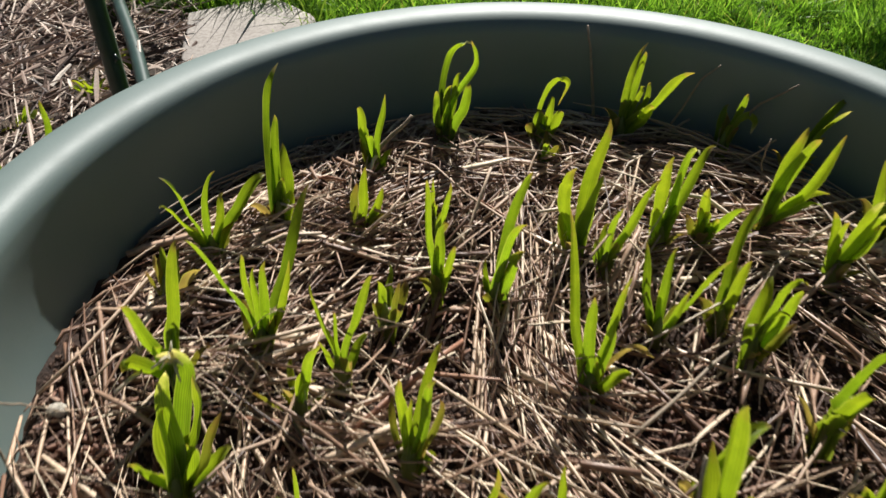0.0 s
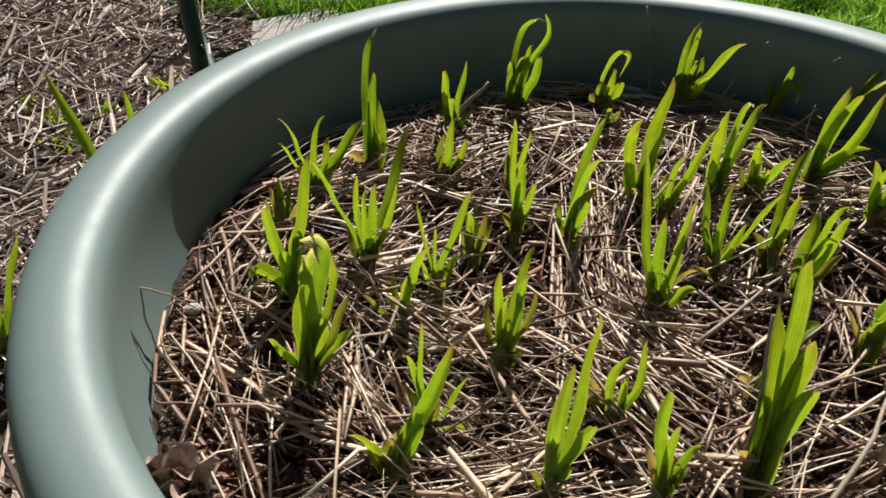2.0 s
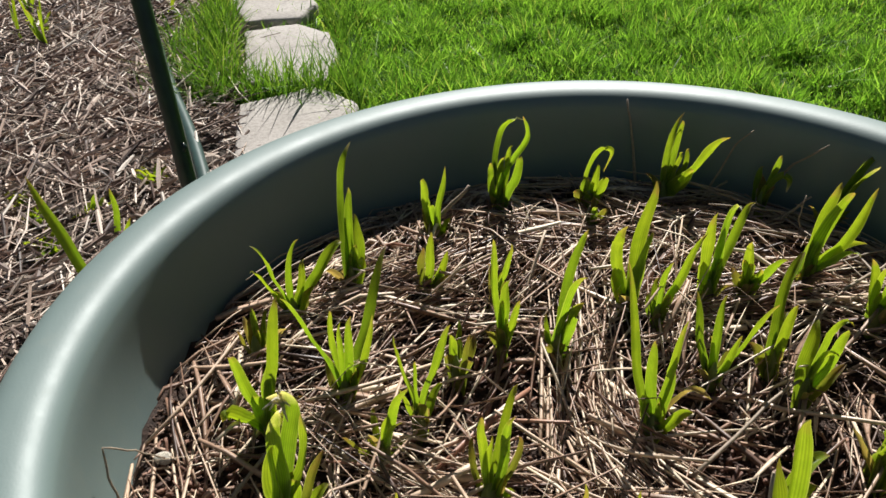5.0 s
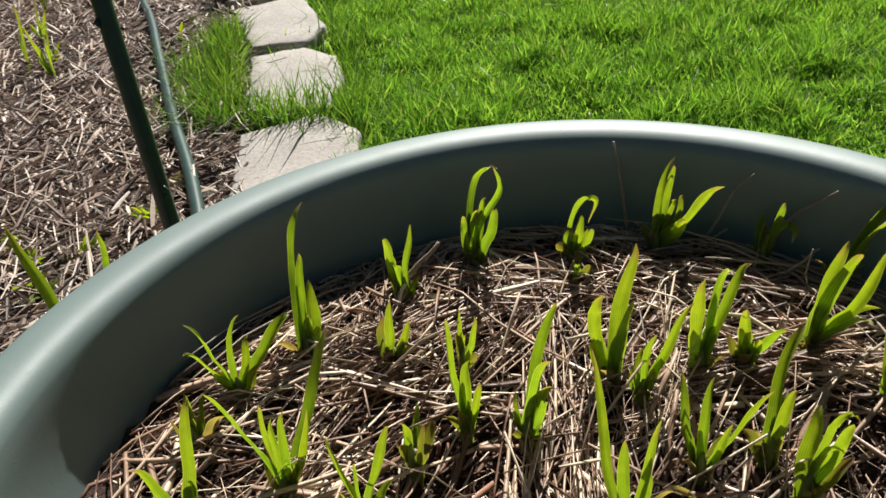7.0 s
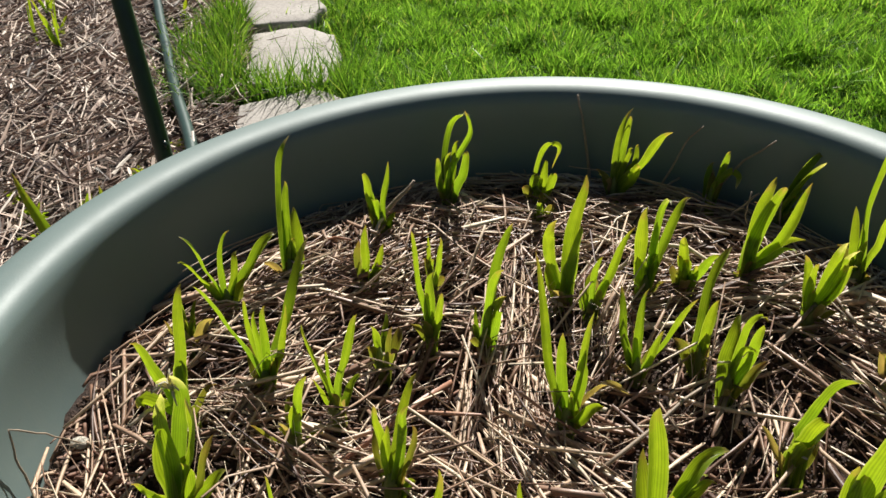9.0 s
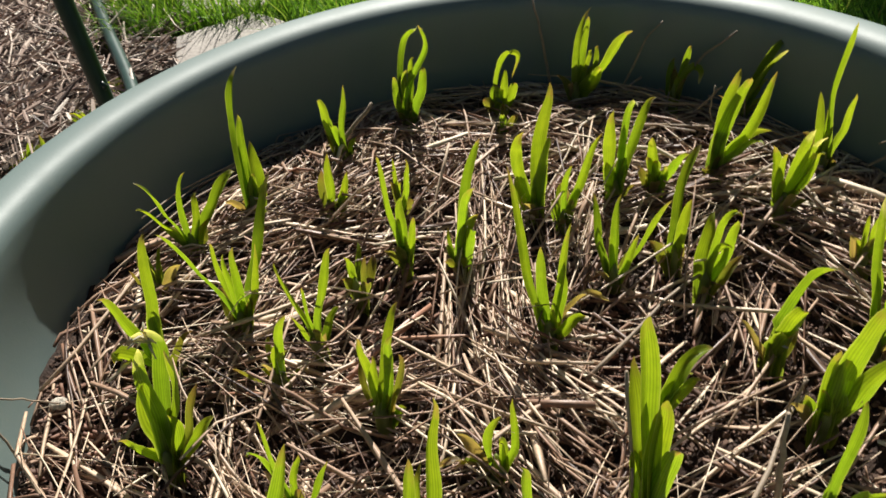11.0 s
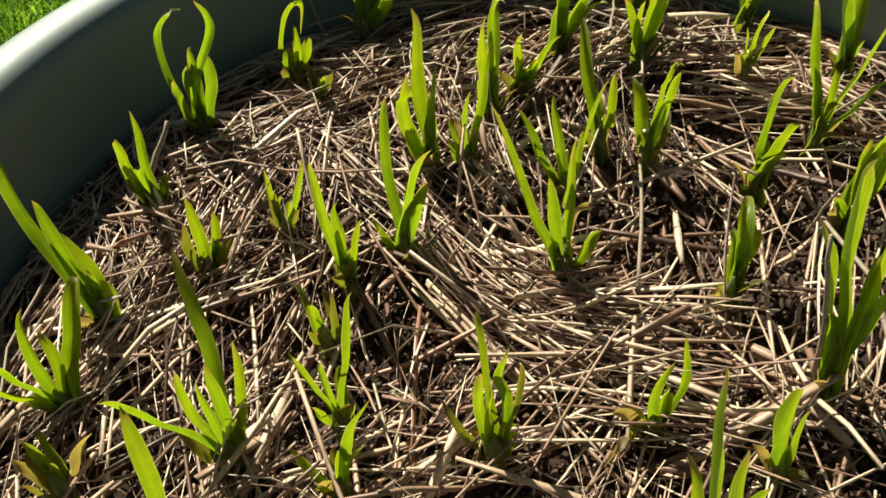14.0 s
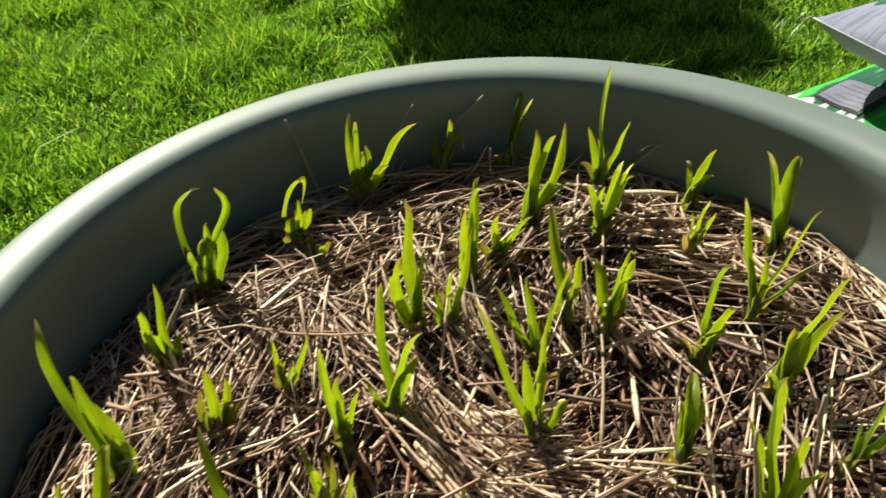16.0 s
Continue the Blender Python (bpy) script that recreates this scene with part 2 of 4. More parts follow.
def fibres(paths, wide, flat):
    """Tubes of four sides along paths (n, k, 3), with half width and half thickness (n,), tapered a little at the ends."""
    n, k, _ = paths.shape
    d = np.gradient(paths, axis=1)
    d /= np.linalg.norm(d, axis=2, keepdims=True) + 1e-9
    up = np.zeros_like(d)
    up[..., 2] = 1.0
    side = np.cross(d, up)
    side /= np.linalg.norm(side, axis=2, keepdims=True) + 1e-9
    nor = np.cross(side, d)
    twist = rng.uniform(0, 3.14, n)[:, None, None]
    s2 = side * np.cos(twist) + nor * np.sin(twist)
    n2 = -side * np.sin(twist) + nor * np.cos(twist)
    along = (1.0 - 0.35 * np.abs(np.linspace(-1, 1, k)) ** 3)[None, :, None] * rng.uniform(0.8, 1.2, (n, k, 1))
    w, f = wide[:, None, None] * along, flat[:, None, None] * along
    ring = np.stack([paths + s2 * w, paths + n2 * f, paths - s2 * w, paths - n2 * f], axis=2)   # n, k, 4, 3
    idx = np.arange(n * k * 4).reshape(n, k, 4)
    nxt = np.roll(idx, -1, axis=2)
    q = np.stack([idx[:, :-1], nxt[:, :-1], nxt[:, 1:], idx[:, 1:]], axis=-1).reshape(-1, 4)
    caps = np.concatenate([idx[:, 0, ::-1], idx[:, -1]])
    return ring.reshape(-1, 3), np.concatenate([q, caps])


def tube(points, radii, sides=10):
    """A round bar along points, as a bmesh."""
    bm = bmesh.new()
    pts = [Vector(p) for p in points]
    rings = []
    for i, p in enumerate(pts):
        d = (pts[min(i + 1, len(pts) - 1)] - pts[max(i - 1, 0)]).normalized()
        a = d.orthogonal().normalized() if not rings else (last - d * last.dot(d)).normalized()
        last = a
        b = d.cross(a)
        rings.append([bm.verts.new(p + (a * math.cos(t) + b * math.sin(t)) * radii[i]) for t in [2 * math.pi * j / sides for j in range(sides)]])
    for r0, r1 in zip(rings, rings[1:]):
        for j in range(sides):
            bm.faces.new((r0[j], r0[(j + 1) % sides], r1[(j + 1) % sides], r1[j]))
    bm.faces.new(rings[0][::-1])
    bm.faces.new(rings[-1])
    return bm


def lathe(profile, steps=160):
    bm = bmesh.new()
    rings = []
    for i in range(steps):
        a = 2 * math.pi * i / steps
        rings.append([bm.verts.new((r * math.cos(a), r * math.sin(a), z)) for r, z in profile])
    for i in range(steps):
        r0, r1 = rings[i], rings[(i + 1) % steps]
        for j in range(len(profile) - 1):
            bm.faces.new((r0[j], r1[j], r1[j + 1], r0[j + 1]))
    return bm


def lumps(x, y, s, seed=0.0):
    return noise.noise(Vector((x * s, y * s, seed)))


# ---- ground ----
def sheet(name, outline_fn, nx, ny, x0, x1, y0, y1, height, mat):
    bm = bmesh.new()
    grid = [[bm.verts.new((*outline_fn(x0 + (x1 - x0) * i / nx, y0 + (y1 - y0) * j / ny), 0)) for i in range(nx + 1)] for j in range(ny + 1)]
    for row in grid:
        for v in row:
            v.co.z = height(v.co.x, v.co.y)
    for j in range(ny):
        for i in range(nx):
            bm.faces.new((grid[j][i], grid[j][i + 1], grid[j + 1][i + 1], grid[j + 1][i]))
    return part(name, bm, mat)


def border_x(y):
    """The edge between bed and lawn, along the row of flagstones."""
    return -0.30 - 0.24 * (y - 1.2) if y > 0.6 else -0.156


ground = sheet("ground", lambda x, y: (x, y), 80, 80, -1.0, 1.0, -1.0, 1.0, lambda x, y: 0.0, TURF)
for v in ground.data.vertices:                       # finer near the place, out to the horizon
    r = max(abs(v.co.x), abs(v.co.y))
    s = 3.0 + 400.0 * r ** 6
    v.co.x, v.co.y = v.co.x * s + 0.3, v.co.y * s + 1.0
    near = max(0.0, 1.0 - max(abs(v.co.x), abs(v.co.y)) / 6)
    v.co.z = -0.012 + 0.008 * lumps(v.co.x, v.co.y, 3.0) * near
tagged(ground, "green turf ground under the lawn grass", "ground", kind="structure")

bed = sheet("mulch_bed", lambda u, y: (-1.93 + 0.04 * lumps(0, y, 3.0) + (border_x(y) - 0.10 + 1.93 - 0.04 * lumps(0, y, 3.0)) * u, y), 90, 90, 0.0, 1.0, -0.24, 2.95,
            lambda x, y: 0.004 + 0.010 * lumps(x, y, 9.0, 3.0) + 0.006 * lumps(x, y, 25.0, 5.0), BED)
tagged(bed, "dark brown earth of a garden bed under dry mulch", "garden bed", kind="structure")


# ---- planter ----
planter = empty("planter", CX, CY, 0)
tagged(planter, "large round sage-green plastic planter filled with soil, on the ground", "planter")
RIM = [(0.0, 0.004), (0.222, 0.0), (0.231, 0.004), (0.2785, 0.250), (0.2815, 0.270)]
RIM += [(0.2940 + 0.0200 * math.copysign(abs(math.cos(radians(a))) ** 0.8, math.cos(radians(a))), 0.3025 + 0.0195 * math.copysign(abs(math.sin(radians(a))) ** 0.8, math.sin(radians(a))))
        for a in range(-115, 166, 8)]                 # the rolled lip, flattened on top
RIM += [(0.2742, 0.2980), (0.2744, 0.2900), (0.2743, 0.2780), (0.2732, 0.2630), (0.2710, 0.2510), (0.2688, 0.2430), (0.2650, 0.2300), (0.2580, 0.2000)]
body = part("body", lathe(RIM, 200), PLASTIC, planter)
part("inner_floor", lathe([(0.0, 0.199), (0.12, 0.199), (0.2578, 0.1995)], 60), PLASTIC, planter)

# ---- soil ----
BARE = [(0.008, 0.325, 0.040), (0.134, 0.250, 0.050), (-0.185, 0.212, 0.048), (-0.158, 0.155, 0.045), (0.103, 0.090, 0.038), (0.215, 0.300, 0.025), (0.085, 0.185, 0.022),
        (-0.052, 0.282, 0.020), (0.198, 0.217, 0.030), (0.145, 0.122, 0.030), (-0.015, 0.300, 0.025), (0.131, 0.209, 0.018), (0.223, 0.170, 0.016),
        (-0.112, 0.172, 0.018), (-0.019, 0.201, 0.015), (0.032, 0.116, 0.018), (-0.008, 0.384, 0.020), (-0.094, 0.225, 0.014), (0.093, 0.123, 0.020)]


def soil_z(x, y):
    r = math.hypot(x - CX, y - CY)
    z = 0.227 + 0.0155 * (r / 0.25) ** 2 + 0.005 * lumps(x, y, 22.0, 1.0) + 0.003 * lumps(x, y, 70.0, 2.0)
    for bx, by, br in BARE:
        z -= 0.006 * math.exp(-((x - bx) ** 2 + (y - by) ** 2) / (br * br))
    return z


bm = bmesh.new()
rings = [[bm.verts.new((CX, CY, soil_z(CX, CY)))]]
for i in range(1, 91):
    r = 0.2690 * i / 90
    rings.append([bm.verts.new((CX + r * math.cos(a), CY + r * math.sin(a), soil_z(CX + r * math.cos(a), CY + r * math.sin(a))
                                + 0.0042 * lumps(r * math.cos(a), r * math.sin(a), 190.0, 9.0) + 0.0035 * lumps(r * math.cos(a), r * math.sin(a), 95.0, 3.0))) for a in [2 * math.pi * j / 240 for j in range(240)]])
for j in range(240):
    bm.faces.new((rings[0][0], rings[1][j], rings[1][(j + 1) % 240]))
    for i in range(1, 90):
        bm.faces.new((rings[i][j], rings[i + 1][j], rings[i + 1][(j + 1) % 240], rings[i][(j + 1) % 240]))
soil = part("potting_soil", bm, SOIL)
tagged(soil, "dark crumbly potting soil filling the planter", "soil", kind="stuff")


def soil_zs(x, y):
    return np.array([soil_z(a, b) for a, b in zip(x, y)])


def crumbs(n, r0, r1, keep):
    """Small irregular lumps, as squashed octahedra."""
    a, r = rng.uniform(0, 6.283, n), 0.265 * np.sqrt(rng.uniform(0, 1, n))
    x, y = CX + r * np.cos(a), CY + r * np.sin(a)
    ok = keep(x, y)
    x, y = x[ok], y[ok]
    n = len(x)
    size = r0 + (r1 - r0) * rng.beta(1.0, 3.5, n)
    c = np.stack([x, y, soil_zs(x, y) + size * 0.3], 1)
    ring = np.array([[1, 0, 0], [0, 1, 0], [-1, 0, 0], [0, -1, 0]], float)
    v = np.concatenate([ring[None] * rng.uniform(0.6, 1.3, (n, 4, 1)), ring[None] * rng.uniform(0.3, 0.8, (n, 4, 1)) + np.array([0, 0, 0.8])], 1)
    v = v * size[:, None, None]
    th = rng.uniform(0, 6.283, n)
    cs, sn = np.cos(th)[:, None], np.sin(th)[:, None]
    v = np.stack([v[..., 0] * cs - v[..., 1] * sn, v[..., 0] * sn + v[..., 1] * cs, v[..., 2]], -1) + c[:, None]
    q = np.array([[0, 1, 5, 4], [1, 2, 6, 5], [2, 3, 7, 6], [3, 0, 4, 7], [4, 5, 6, 7]])
    return v.reshape(-1, 3), (np.arange(n)[:, None, None] * 8 + q).reshape(-1, 4)


def bareness(x, y):
    b = np.zeros_like(x)
    for bx, by, br in BARE:
        b = np.maximum(b, np.exp(-((x - bx) ** 2 + (y - by) ** 2) / (br * br)))
    return b


v, q = crumbs(60000, 0.0005, 0.0038, lambda x, y: rng.uniform(0, 1, len(x)) < 0.45 + bareness(x, y))
tagged(bulk("soil_crumbs", v, q, CRUMB), "dark crumbs of soil scattered on the planter's earth", "soil", kind="stuff")


# ---- straw mulch in the planter ----
def straw_layer(name, n, len0, len1, w0, w1, lift0, lift1, label, tilt=0.25, angle=None, spot=None, curve=1.6, single=False, mat=None, bare=True):
    a, r = rng.uniform(0, 6.283, n), 0.263 * np.sqrt(rng.uniform(0, 1, n))
    x, y = CX + r * np.cos(a), CY + r * np.sin(a)
    if spot:
        x, y = spot[0] + rng.normal(0, spot[2], n), spot[1] + rng.normal(0, spot[3], n)
    thin = np.array([lumps(p, s, 19.0, 11.0) for p, s in zip(x, y)])
    th = rng.uniform(0, math.pi, n)
    field = np.array([lumps(p, s, 7.5, 4.0) for p, s in zip(x, y)])
    th = np.where(rng.uniform(0, 1, n) < 0.66, field * 4.0 + 0.5 + rng.normal(0, 0.26, n), th)
    if angle is not None:
        th = angle + rng.normal(0, 0.16, n)
    ln = len0 + (len1 - len0) * rng.beta(1.6, 2.6, n)
    gap = bareness(x, y)                              # few stalks lie across the bare patches
    for f in (-0.3, 0.3):
        gap = np.maximum(gap, 0.62 * bareness(x + f * ln * np.cos(th), y + f * ln * np.sin(th)))
    ok = rng.uniform(0, 1, n) > np.clip(0.97 * gap ** 0.6 + np.where(thin < -0.05, 0.66, 0.0), 0, 0.93)
    ok = ok if bare else np.hypot(x - CX, y - CY) < 0.258
    x, y, th, ln = x[ok], y[ok], th[ok], ln[ok]
    n = len(x)
    k = 5
    s = np.linspace(-0.5, 0.5, k)[None, :] * ln[:, None]
    bend = rng.normal(0, curve, n)[:, None] * s ** 2 + rng.normal(0, curve * 6, n)[:, None] * s ** 3
    px = x[:, None] + s * np.cos(th)[:, None] - bend * np.sin(th)[:, None]
    py = y[:, None] + s * np.sin(th)[:, None] + bend * np.cos(th)[:, None]
    rr = np.hypot(px - CX, py - CY)
    lim = 0.265
    f = np.where(rr > lim, lim / rr, 1.0)
    px, py = CX + (px - CX) * f, CY + (py - CY) * f
    rr = np.minimum(rr, lim)
    low = 0.228 + 0.0155 * (rr / 0.25) ** 2
    mid = soil_zs(x, y)
    tl = rng.normal(0, tilt, n)[:, None] * s
    pz = 0.4 * low + 0.6 * (mid[:, None] + (low - low[:, 2:3])) + rng.uniform(lift0, lift1, n)[:, None] + np.maximum(tl, -0.004) - np.abs(rng.normal(0, 0.8, n))[:, None] * s ** 2
    pz = np.clip(pz, low - 0.002, low + 0.005 + 0.30 * np.maximum(0.266 - rr, 0.0))
    w = rng.uniform(w0, w1, n)
    line, thin_w = np.stack([px, py, pz], -1), w * (rng.uniform(0.20, 0.55, n) if mat is None else rng.uniform(0.12, 0.3, n))
    if single:                                        # the topmost stalks lie loose, each by itself
        for i in range(n):
            mid = line[i, 2].copy()
            v, q = fibres(line[i:i + 1] - mid, w[i:i + 1], thin_w[i:i + 1])
            ob = bulk(name, v, q, STALK, smooth=True)
            ob.location = mid
            tagged(ob, label, "straw", "loose straw stalks on the mulch")
        return None
    v, q = fibres(line, w, thin_w)
    return tagged(bulk(name, v, q, mat or STRAW, smooth=True), label, "straw", kind="stuff")


straw_layer("straw_mulch", 2150, 0.025, 0.170, 0.0006, 0.0015, 0.002, 0.012, "loose dry tan straw mulch over the soil in the planter", 0.35, curve=0.9)
straw_layer("straw_mulch", 200, 0.040, 0.120, 0.0007, 0.0016, 0.008, 0.020, "loose dry tan straw lying over the lower mulch", 0.5, curve=1.6)
straw_layer("straw_stalk", 400, 0.050, 0.160, 0.0006, 0.0015, 0.009, 0.025, "single long dry tan straw stalk lying on the mulch", 0.6, curve=0.9, single=True)
straw_layer("fine_straw", 1300, 0.020, 0.110, 0.00022, 0.00050, 0.003, 0.022, "fine curling dry grass stalks in the straw mulch", 0.6, curve=4.5)
straw_layer("broad_straw", 520, 0.030, 0.120, 0.0014, 0.0029, 0.003, 0.015, "broad flattened pieces of dry straw in the mulch", 0.3, curve=1.2)
straw_layer("straw_bits", 3600, 0.004, 0.026, 0.0003, 0.0012, 0.000, 0.008, "short broken bits of straw on the soil", 0.7)
for bx, by, sx, sy, ang, many in ((0.064, 0.325, 0.011, 0.05, 1.62, 150), (0.050, 0.205, 0.014, 0.035, -1.05, 90), (0.005, 0.430, 0.045, 0.012, 0.75, 90), (0.200, 0.380, 0.040, 0.015, 0.15, 90),
                                  (-0.090, 0.330, 0.02, 0.03, 1.2, 60), (0.075, 0.455, 0.06, 0.012, 0.05, 110), (0.255, 0.290, 0.015, 0.035, 2.3, 70), (-0.010, 0.130, 0.03, 0.02, 0.3, 60),
                                  (-0.105, 0.375, 0.03, 0.03, 0.55, 60), (-0.040, 0.425, 0.03, 0.02, 0.9, 50)):
    straw_layer("straw_bundle", many, 0.07, 0.16, 0.0005, 0.0012, 0.006, 0.017, "bundle of parallel dry straw lying across the planter", 0.10, ang, (bx, by, sx, sy))

for bx, by, sx, sy, ang, many in ((0.037, 0.299, 0.010, 0.030, 1.54, 34), (0.078, 0.226, 0.030, 0.016, 2.30, 22), (-0.138, 0.167, 0.016, 0.020, 1.90, 15), (-0.178, 0.192, 0.012, 0.018, 2.50, 8),
                                  (0.256, 0.269, 0.012, 0.030, 2.14, 40), (0.062, 0.460, 0.050, 0.010, 2.79, 30), (-0.077, 0.412, 0.030, 0.018, 2.84, 30), (-0.180, 0.239, 0.010, 0.018, 2.02, 8), (0.170, 0.152, 0.018, 0.018, 0.43, 20)):
    straw_layer("straw_bundle", many, 0.06, 0.14, 0.0006, 0.0017, 0.006, 0.018, "loose bundle of dry pinkish straw lying across the soil", 0.15, ang, (bx, by, sx, sy), 0.9, bare=False)

for bx, by, sx, sy, many in ((-0.180, 0.215, 0.018, 0.030, 260), (-0.150, 0.155, 0.030, 0.028, 300), (0.008, 0.325, 0.030, 0.025, 90), (0.134, 0.250, 0.035, 0.030, 110), (0.110, 0.085, 0.050, 0.020, 120)):
    straw_layer("bark_bits", many, 0.004, 0.020, 0.0007, 0.0021, 0.000, 0.005, "small reddish-brown bits of bark on the bare soil", 0.6, spot=(bx, by, sx, sy), mat=BARK_BIT, bare=False)


# ---- dry stems ----
def dry_stem(points, r, label="thin dry brown plant stem standing in the straw"):
    pts = [Vector(p) for p in points]
    fine = []
    for a, b in zip(pts, pts[1:]):
        for i in range(4):
            fine.append(a.lerp(b, i / 4) + Vector((rng.normal(0, r * 0.3), rng.normal(0, r * 0.3), 0)))
    fine.append(pts[-1])
    n = len(fine)
    st = part("dry_stem", tube(fine, [r * (1 - 0.45 * i / (n - 1)) for i in range(n)], 6), STEM)
    return tagged(st, label, "stem", "dry stems in the planter")


dry_stem([(0.119, 0.519, 0.244), (0.113, 0.525, 0.287), (0.106, 0.528, 0.321)], 0.0014, "thin pale dry stalk standing against the planter wall")
dry_stem([(0.205, 0.492, 0.246), (0.224, 0.480, 0.287), (0.239, 0.466, 0.309)], 0.0012, "thin dry stalk leaning against the planter wall")
dry_stem([(0.168, 0.498, 0.250), (0.186, 0.502, 0.292), (0.196, 0.497, 0.307)], 0.0009, "thin dark dry stalk leaning against the planter wall")
dry_stem([(-0.106, 0.462, 0.240), (-0.094, 0.480, 0.255), (-0.078, 0.491, 0.251), (-0.054, 0.502, 0.241)], 0.0005, "hair-thin dry grass thread arching against the planter wall")
dry_stem([(-0.186, 0.344, 0.240), (-0.176, 0.380, 0.252), (-0.168, 0.390, 0.243)], 0.0006, "hair-thin dry grass thread arching against the planter wall")
dry_stem([(0.318, 0.266, 0.244), (0.326, 0.234, 0.256), (0.320, 0.205, 0.250)], 0.0008, "thin dry grass thread arching against the planter wall")
dry_stem([(0.246, 0.440, 0.246), (0.241, 0.436, 0.262), (0.239, 0.437, 0.280)], 0.0008, "pale curled dry stalk beside a shoot")
dry_stem([(-0.056, 0.456, 0.242), (-0.036, 0.460, 0.266), (-0.018, 0.464, 0.284)], 0.0022, "short broken brown stem leaning out of the straw")
dry_stem([(0.099, 0.143, 0.232), (0.097, 0.152, 0.285), (0.094, 0.160, 0.330)], 0.0013, "upright dry tan stem standing in the straw")
dry_stem([(0.161, 0.146, 0.236), (0.160, 0.151, 0.268), (0.159, 0.156, 0.300)], 0.0018, "pale upright dry stem standing in the straw")
dry_stem([(-0.197, 0.210, 0.248), (-0.2000, 0.213, 0.268), (-0.2002, 0.218, 0.284), (-0.191, 0.228, 0.270), (-0.184, 0.240, 0.250)], 0.0007, "thin bent brown stalk leaning against the planter wall")
dry_stem([(0.222, 0.435, 0.244), (0.217, 0.437, 0.266), (0.219, 0.439, 0.284)], 0.0008)
dry_stem([(0.248, 0.240, 0.242), (0.260, 0.218, 0.272), (0.268, 0.202, 0.296)], 0.0010)
dry_stem([(0.183, 0.199, 0.234), (0.184, 0.195, 0.256), (0.185, 0.190, 0.276)], 0.0009)
dry_stem([(0.299, 0.378, 0.246), (0.309, 0.366, 0.266), (0.313, 0.356, 0.280), (0.302, 0.360, 0.281), (0.297, 0.364, 0.276)], 0.0010, "bent dry stalk leaning on the planter wall")
dry_stem([(0.095, 0.232, 0.240), (0.145, 0.272, 0.252), (0.192, 0.312, 0.246)], 0.0013, "long pale straw stalk lying over the mulch")
dry_stem([(0.110, 0.105, 0.238), (0.160, 0.160, 0.256), (0.200, 0.215, 0.246)], 0.0016, "long pale straw stalk lying over the mulch")
dry_stem([(-0.150, 0.205, 0.246), (-0.120, 0.262, 0.252), (-0.055, 0.300, 0.242)], 0.0012, "long pale straw stalk lying over the mulch")

for i in range(22):                                   # long stalks pressed along the back of the wall
    a0, span, r0 = rng.uniform(0.35, 2.5), rng.uniform(0.15, 0.42), rng.uniform(0.246, 0.261)
    rise = rng.uniform(0.0, 0.020)
    dry_stem([(CX + (r0 - 0.008 * abs(k)) * math.cos(a0 + span * k), CY + (r0 - 0.008 * abs(k)) * math.sin(a0 + span * k), 0.249 + rise * (0.5 + 0.5 * k) + 0.003 * rng.uniform()) for k in (-1, -0.4, 0.4, 1)],
             rng.uniform(0.0005, 0.0010), "thin dry stalk lying along the planter wall")

for i in range(34):                                   # loose stalks heaped against the back of the wall
    a0, r0 = rng.uniform(0.55, 1.75), rng.uniform(0.205, 0.250)
    turn = a0 + math.pi / 2 + (rng.normal(0, 0.35) if i % 3 else rng.uniform(-1.5, 1.5))
    reach, rise, top = rng.uniform(0.020, 0.055), rng.normal(0, 0.16), rng.uniform(0.248, 0.262)
    row = []
    for k in (-1, -0.3, 0.4, 1):
        px, py = r0 * math.cos(a0) + reach * k * math.cos(turn), r0 * math.sin(a0) + reach * k * math.sin(turn)
        f = min(1.0, 0.262 / math.hypot(px, py))
        row.append((CX + px * f, CY + py * f, max(0.244, top + reach * k * rise + rng.normal(0, 0.001))))
    dry_stem(row, rng.uniform(0.0005, 0.0012), "loose dry stalk heaped against the planter wall")
dry_stem([(0.207, 0.456, 0.246), (0.218, 0.454, 0.262), (0.229, 0.452, 0.275)], 0.0014, "short pale dry stalk leaning beside a curled shoot")


# ---- a pebble and a withered leaf on the soil ----
bm = bmesh.new()
bmesh.ops.create_icosphere(bm, subdivisions=2, radius=0.0042)
for v in bm.verts:
    v.co = Vector((v.co.x * 1.25, v.co.y * 0.9, v.co.z * 0.7)) * (1 + 0.25 * lumps(v.co.x, v.co.y, 300.0, v.co.z * 300))
PEBBLE = earth_material("pale_pebble", (0.55, 0.50, 0.42), (0.74, 0.70, 0.62), 90.0)
pebble = part("pebble", bm, PEBBLE)
pebble.location = (-0.187, 0.243, soil_z(-0.187, 0.243) + 0.0085)
tagged(pebble, "small pale pebble on the soil by the planter wall", "pebble")

# ---- sprouting shoots ----
KINDS = {"": LEAF, "tip": LEAF_TIP, "red": LEAF_RED, "dead": LEAF_DEAD, "dry": LEAF_DRY, "frayed": LEAF_FRAYED, "withered": WITHERED}


def polar(az, lean, length):
    a, t = radians(az), radians(lean)
    return Vector((math.cos(a) * math.sin(t), math.sin(a) * math.sin(t), math.cos(t))) * length


def through_bends(knots):
    """A smooth line through a few bends."""
    knots = knots + [knots[-1] * 2 - knots[-2]]
    line = []
    for p0, p1, p2, p3 in zip(knots, knots[1:], knots[2:], knots[3:]):
        for j in range(6):
            s = j / 6
            line.append(0.5 * (2 * p1 + (p2 - p0) * s + (2 * p0 - 5 * p1 + 4 * p2 - p3) * s * s + (3 * p1 - p0 - 3 * p2 + p3) * s ** 3))
    return line + [knots[-2]]


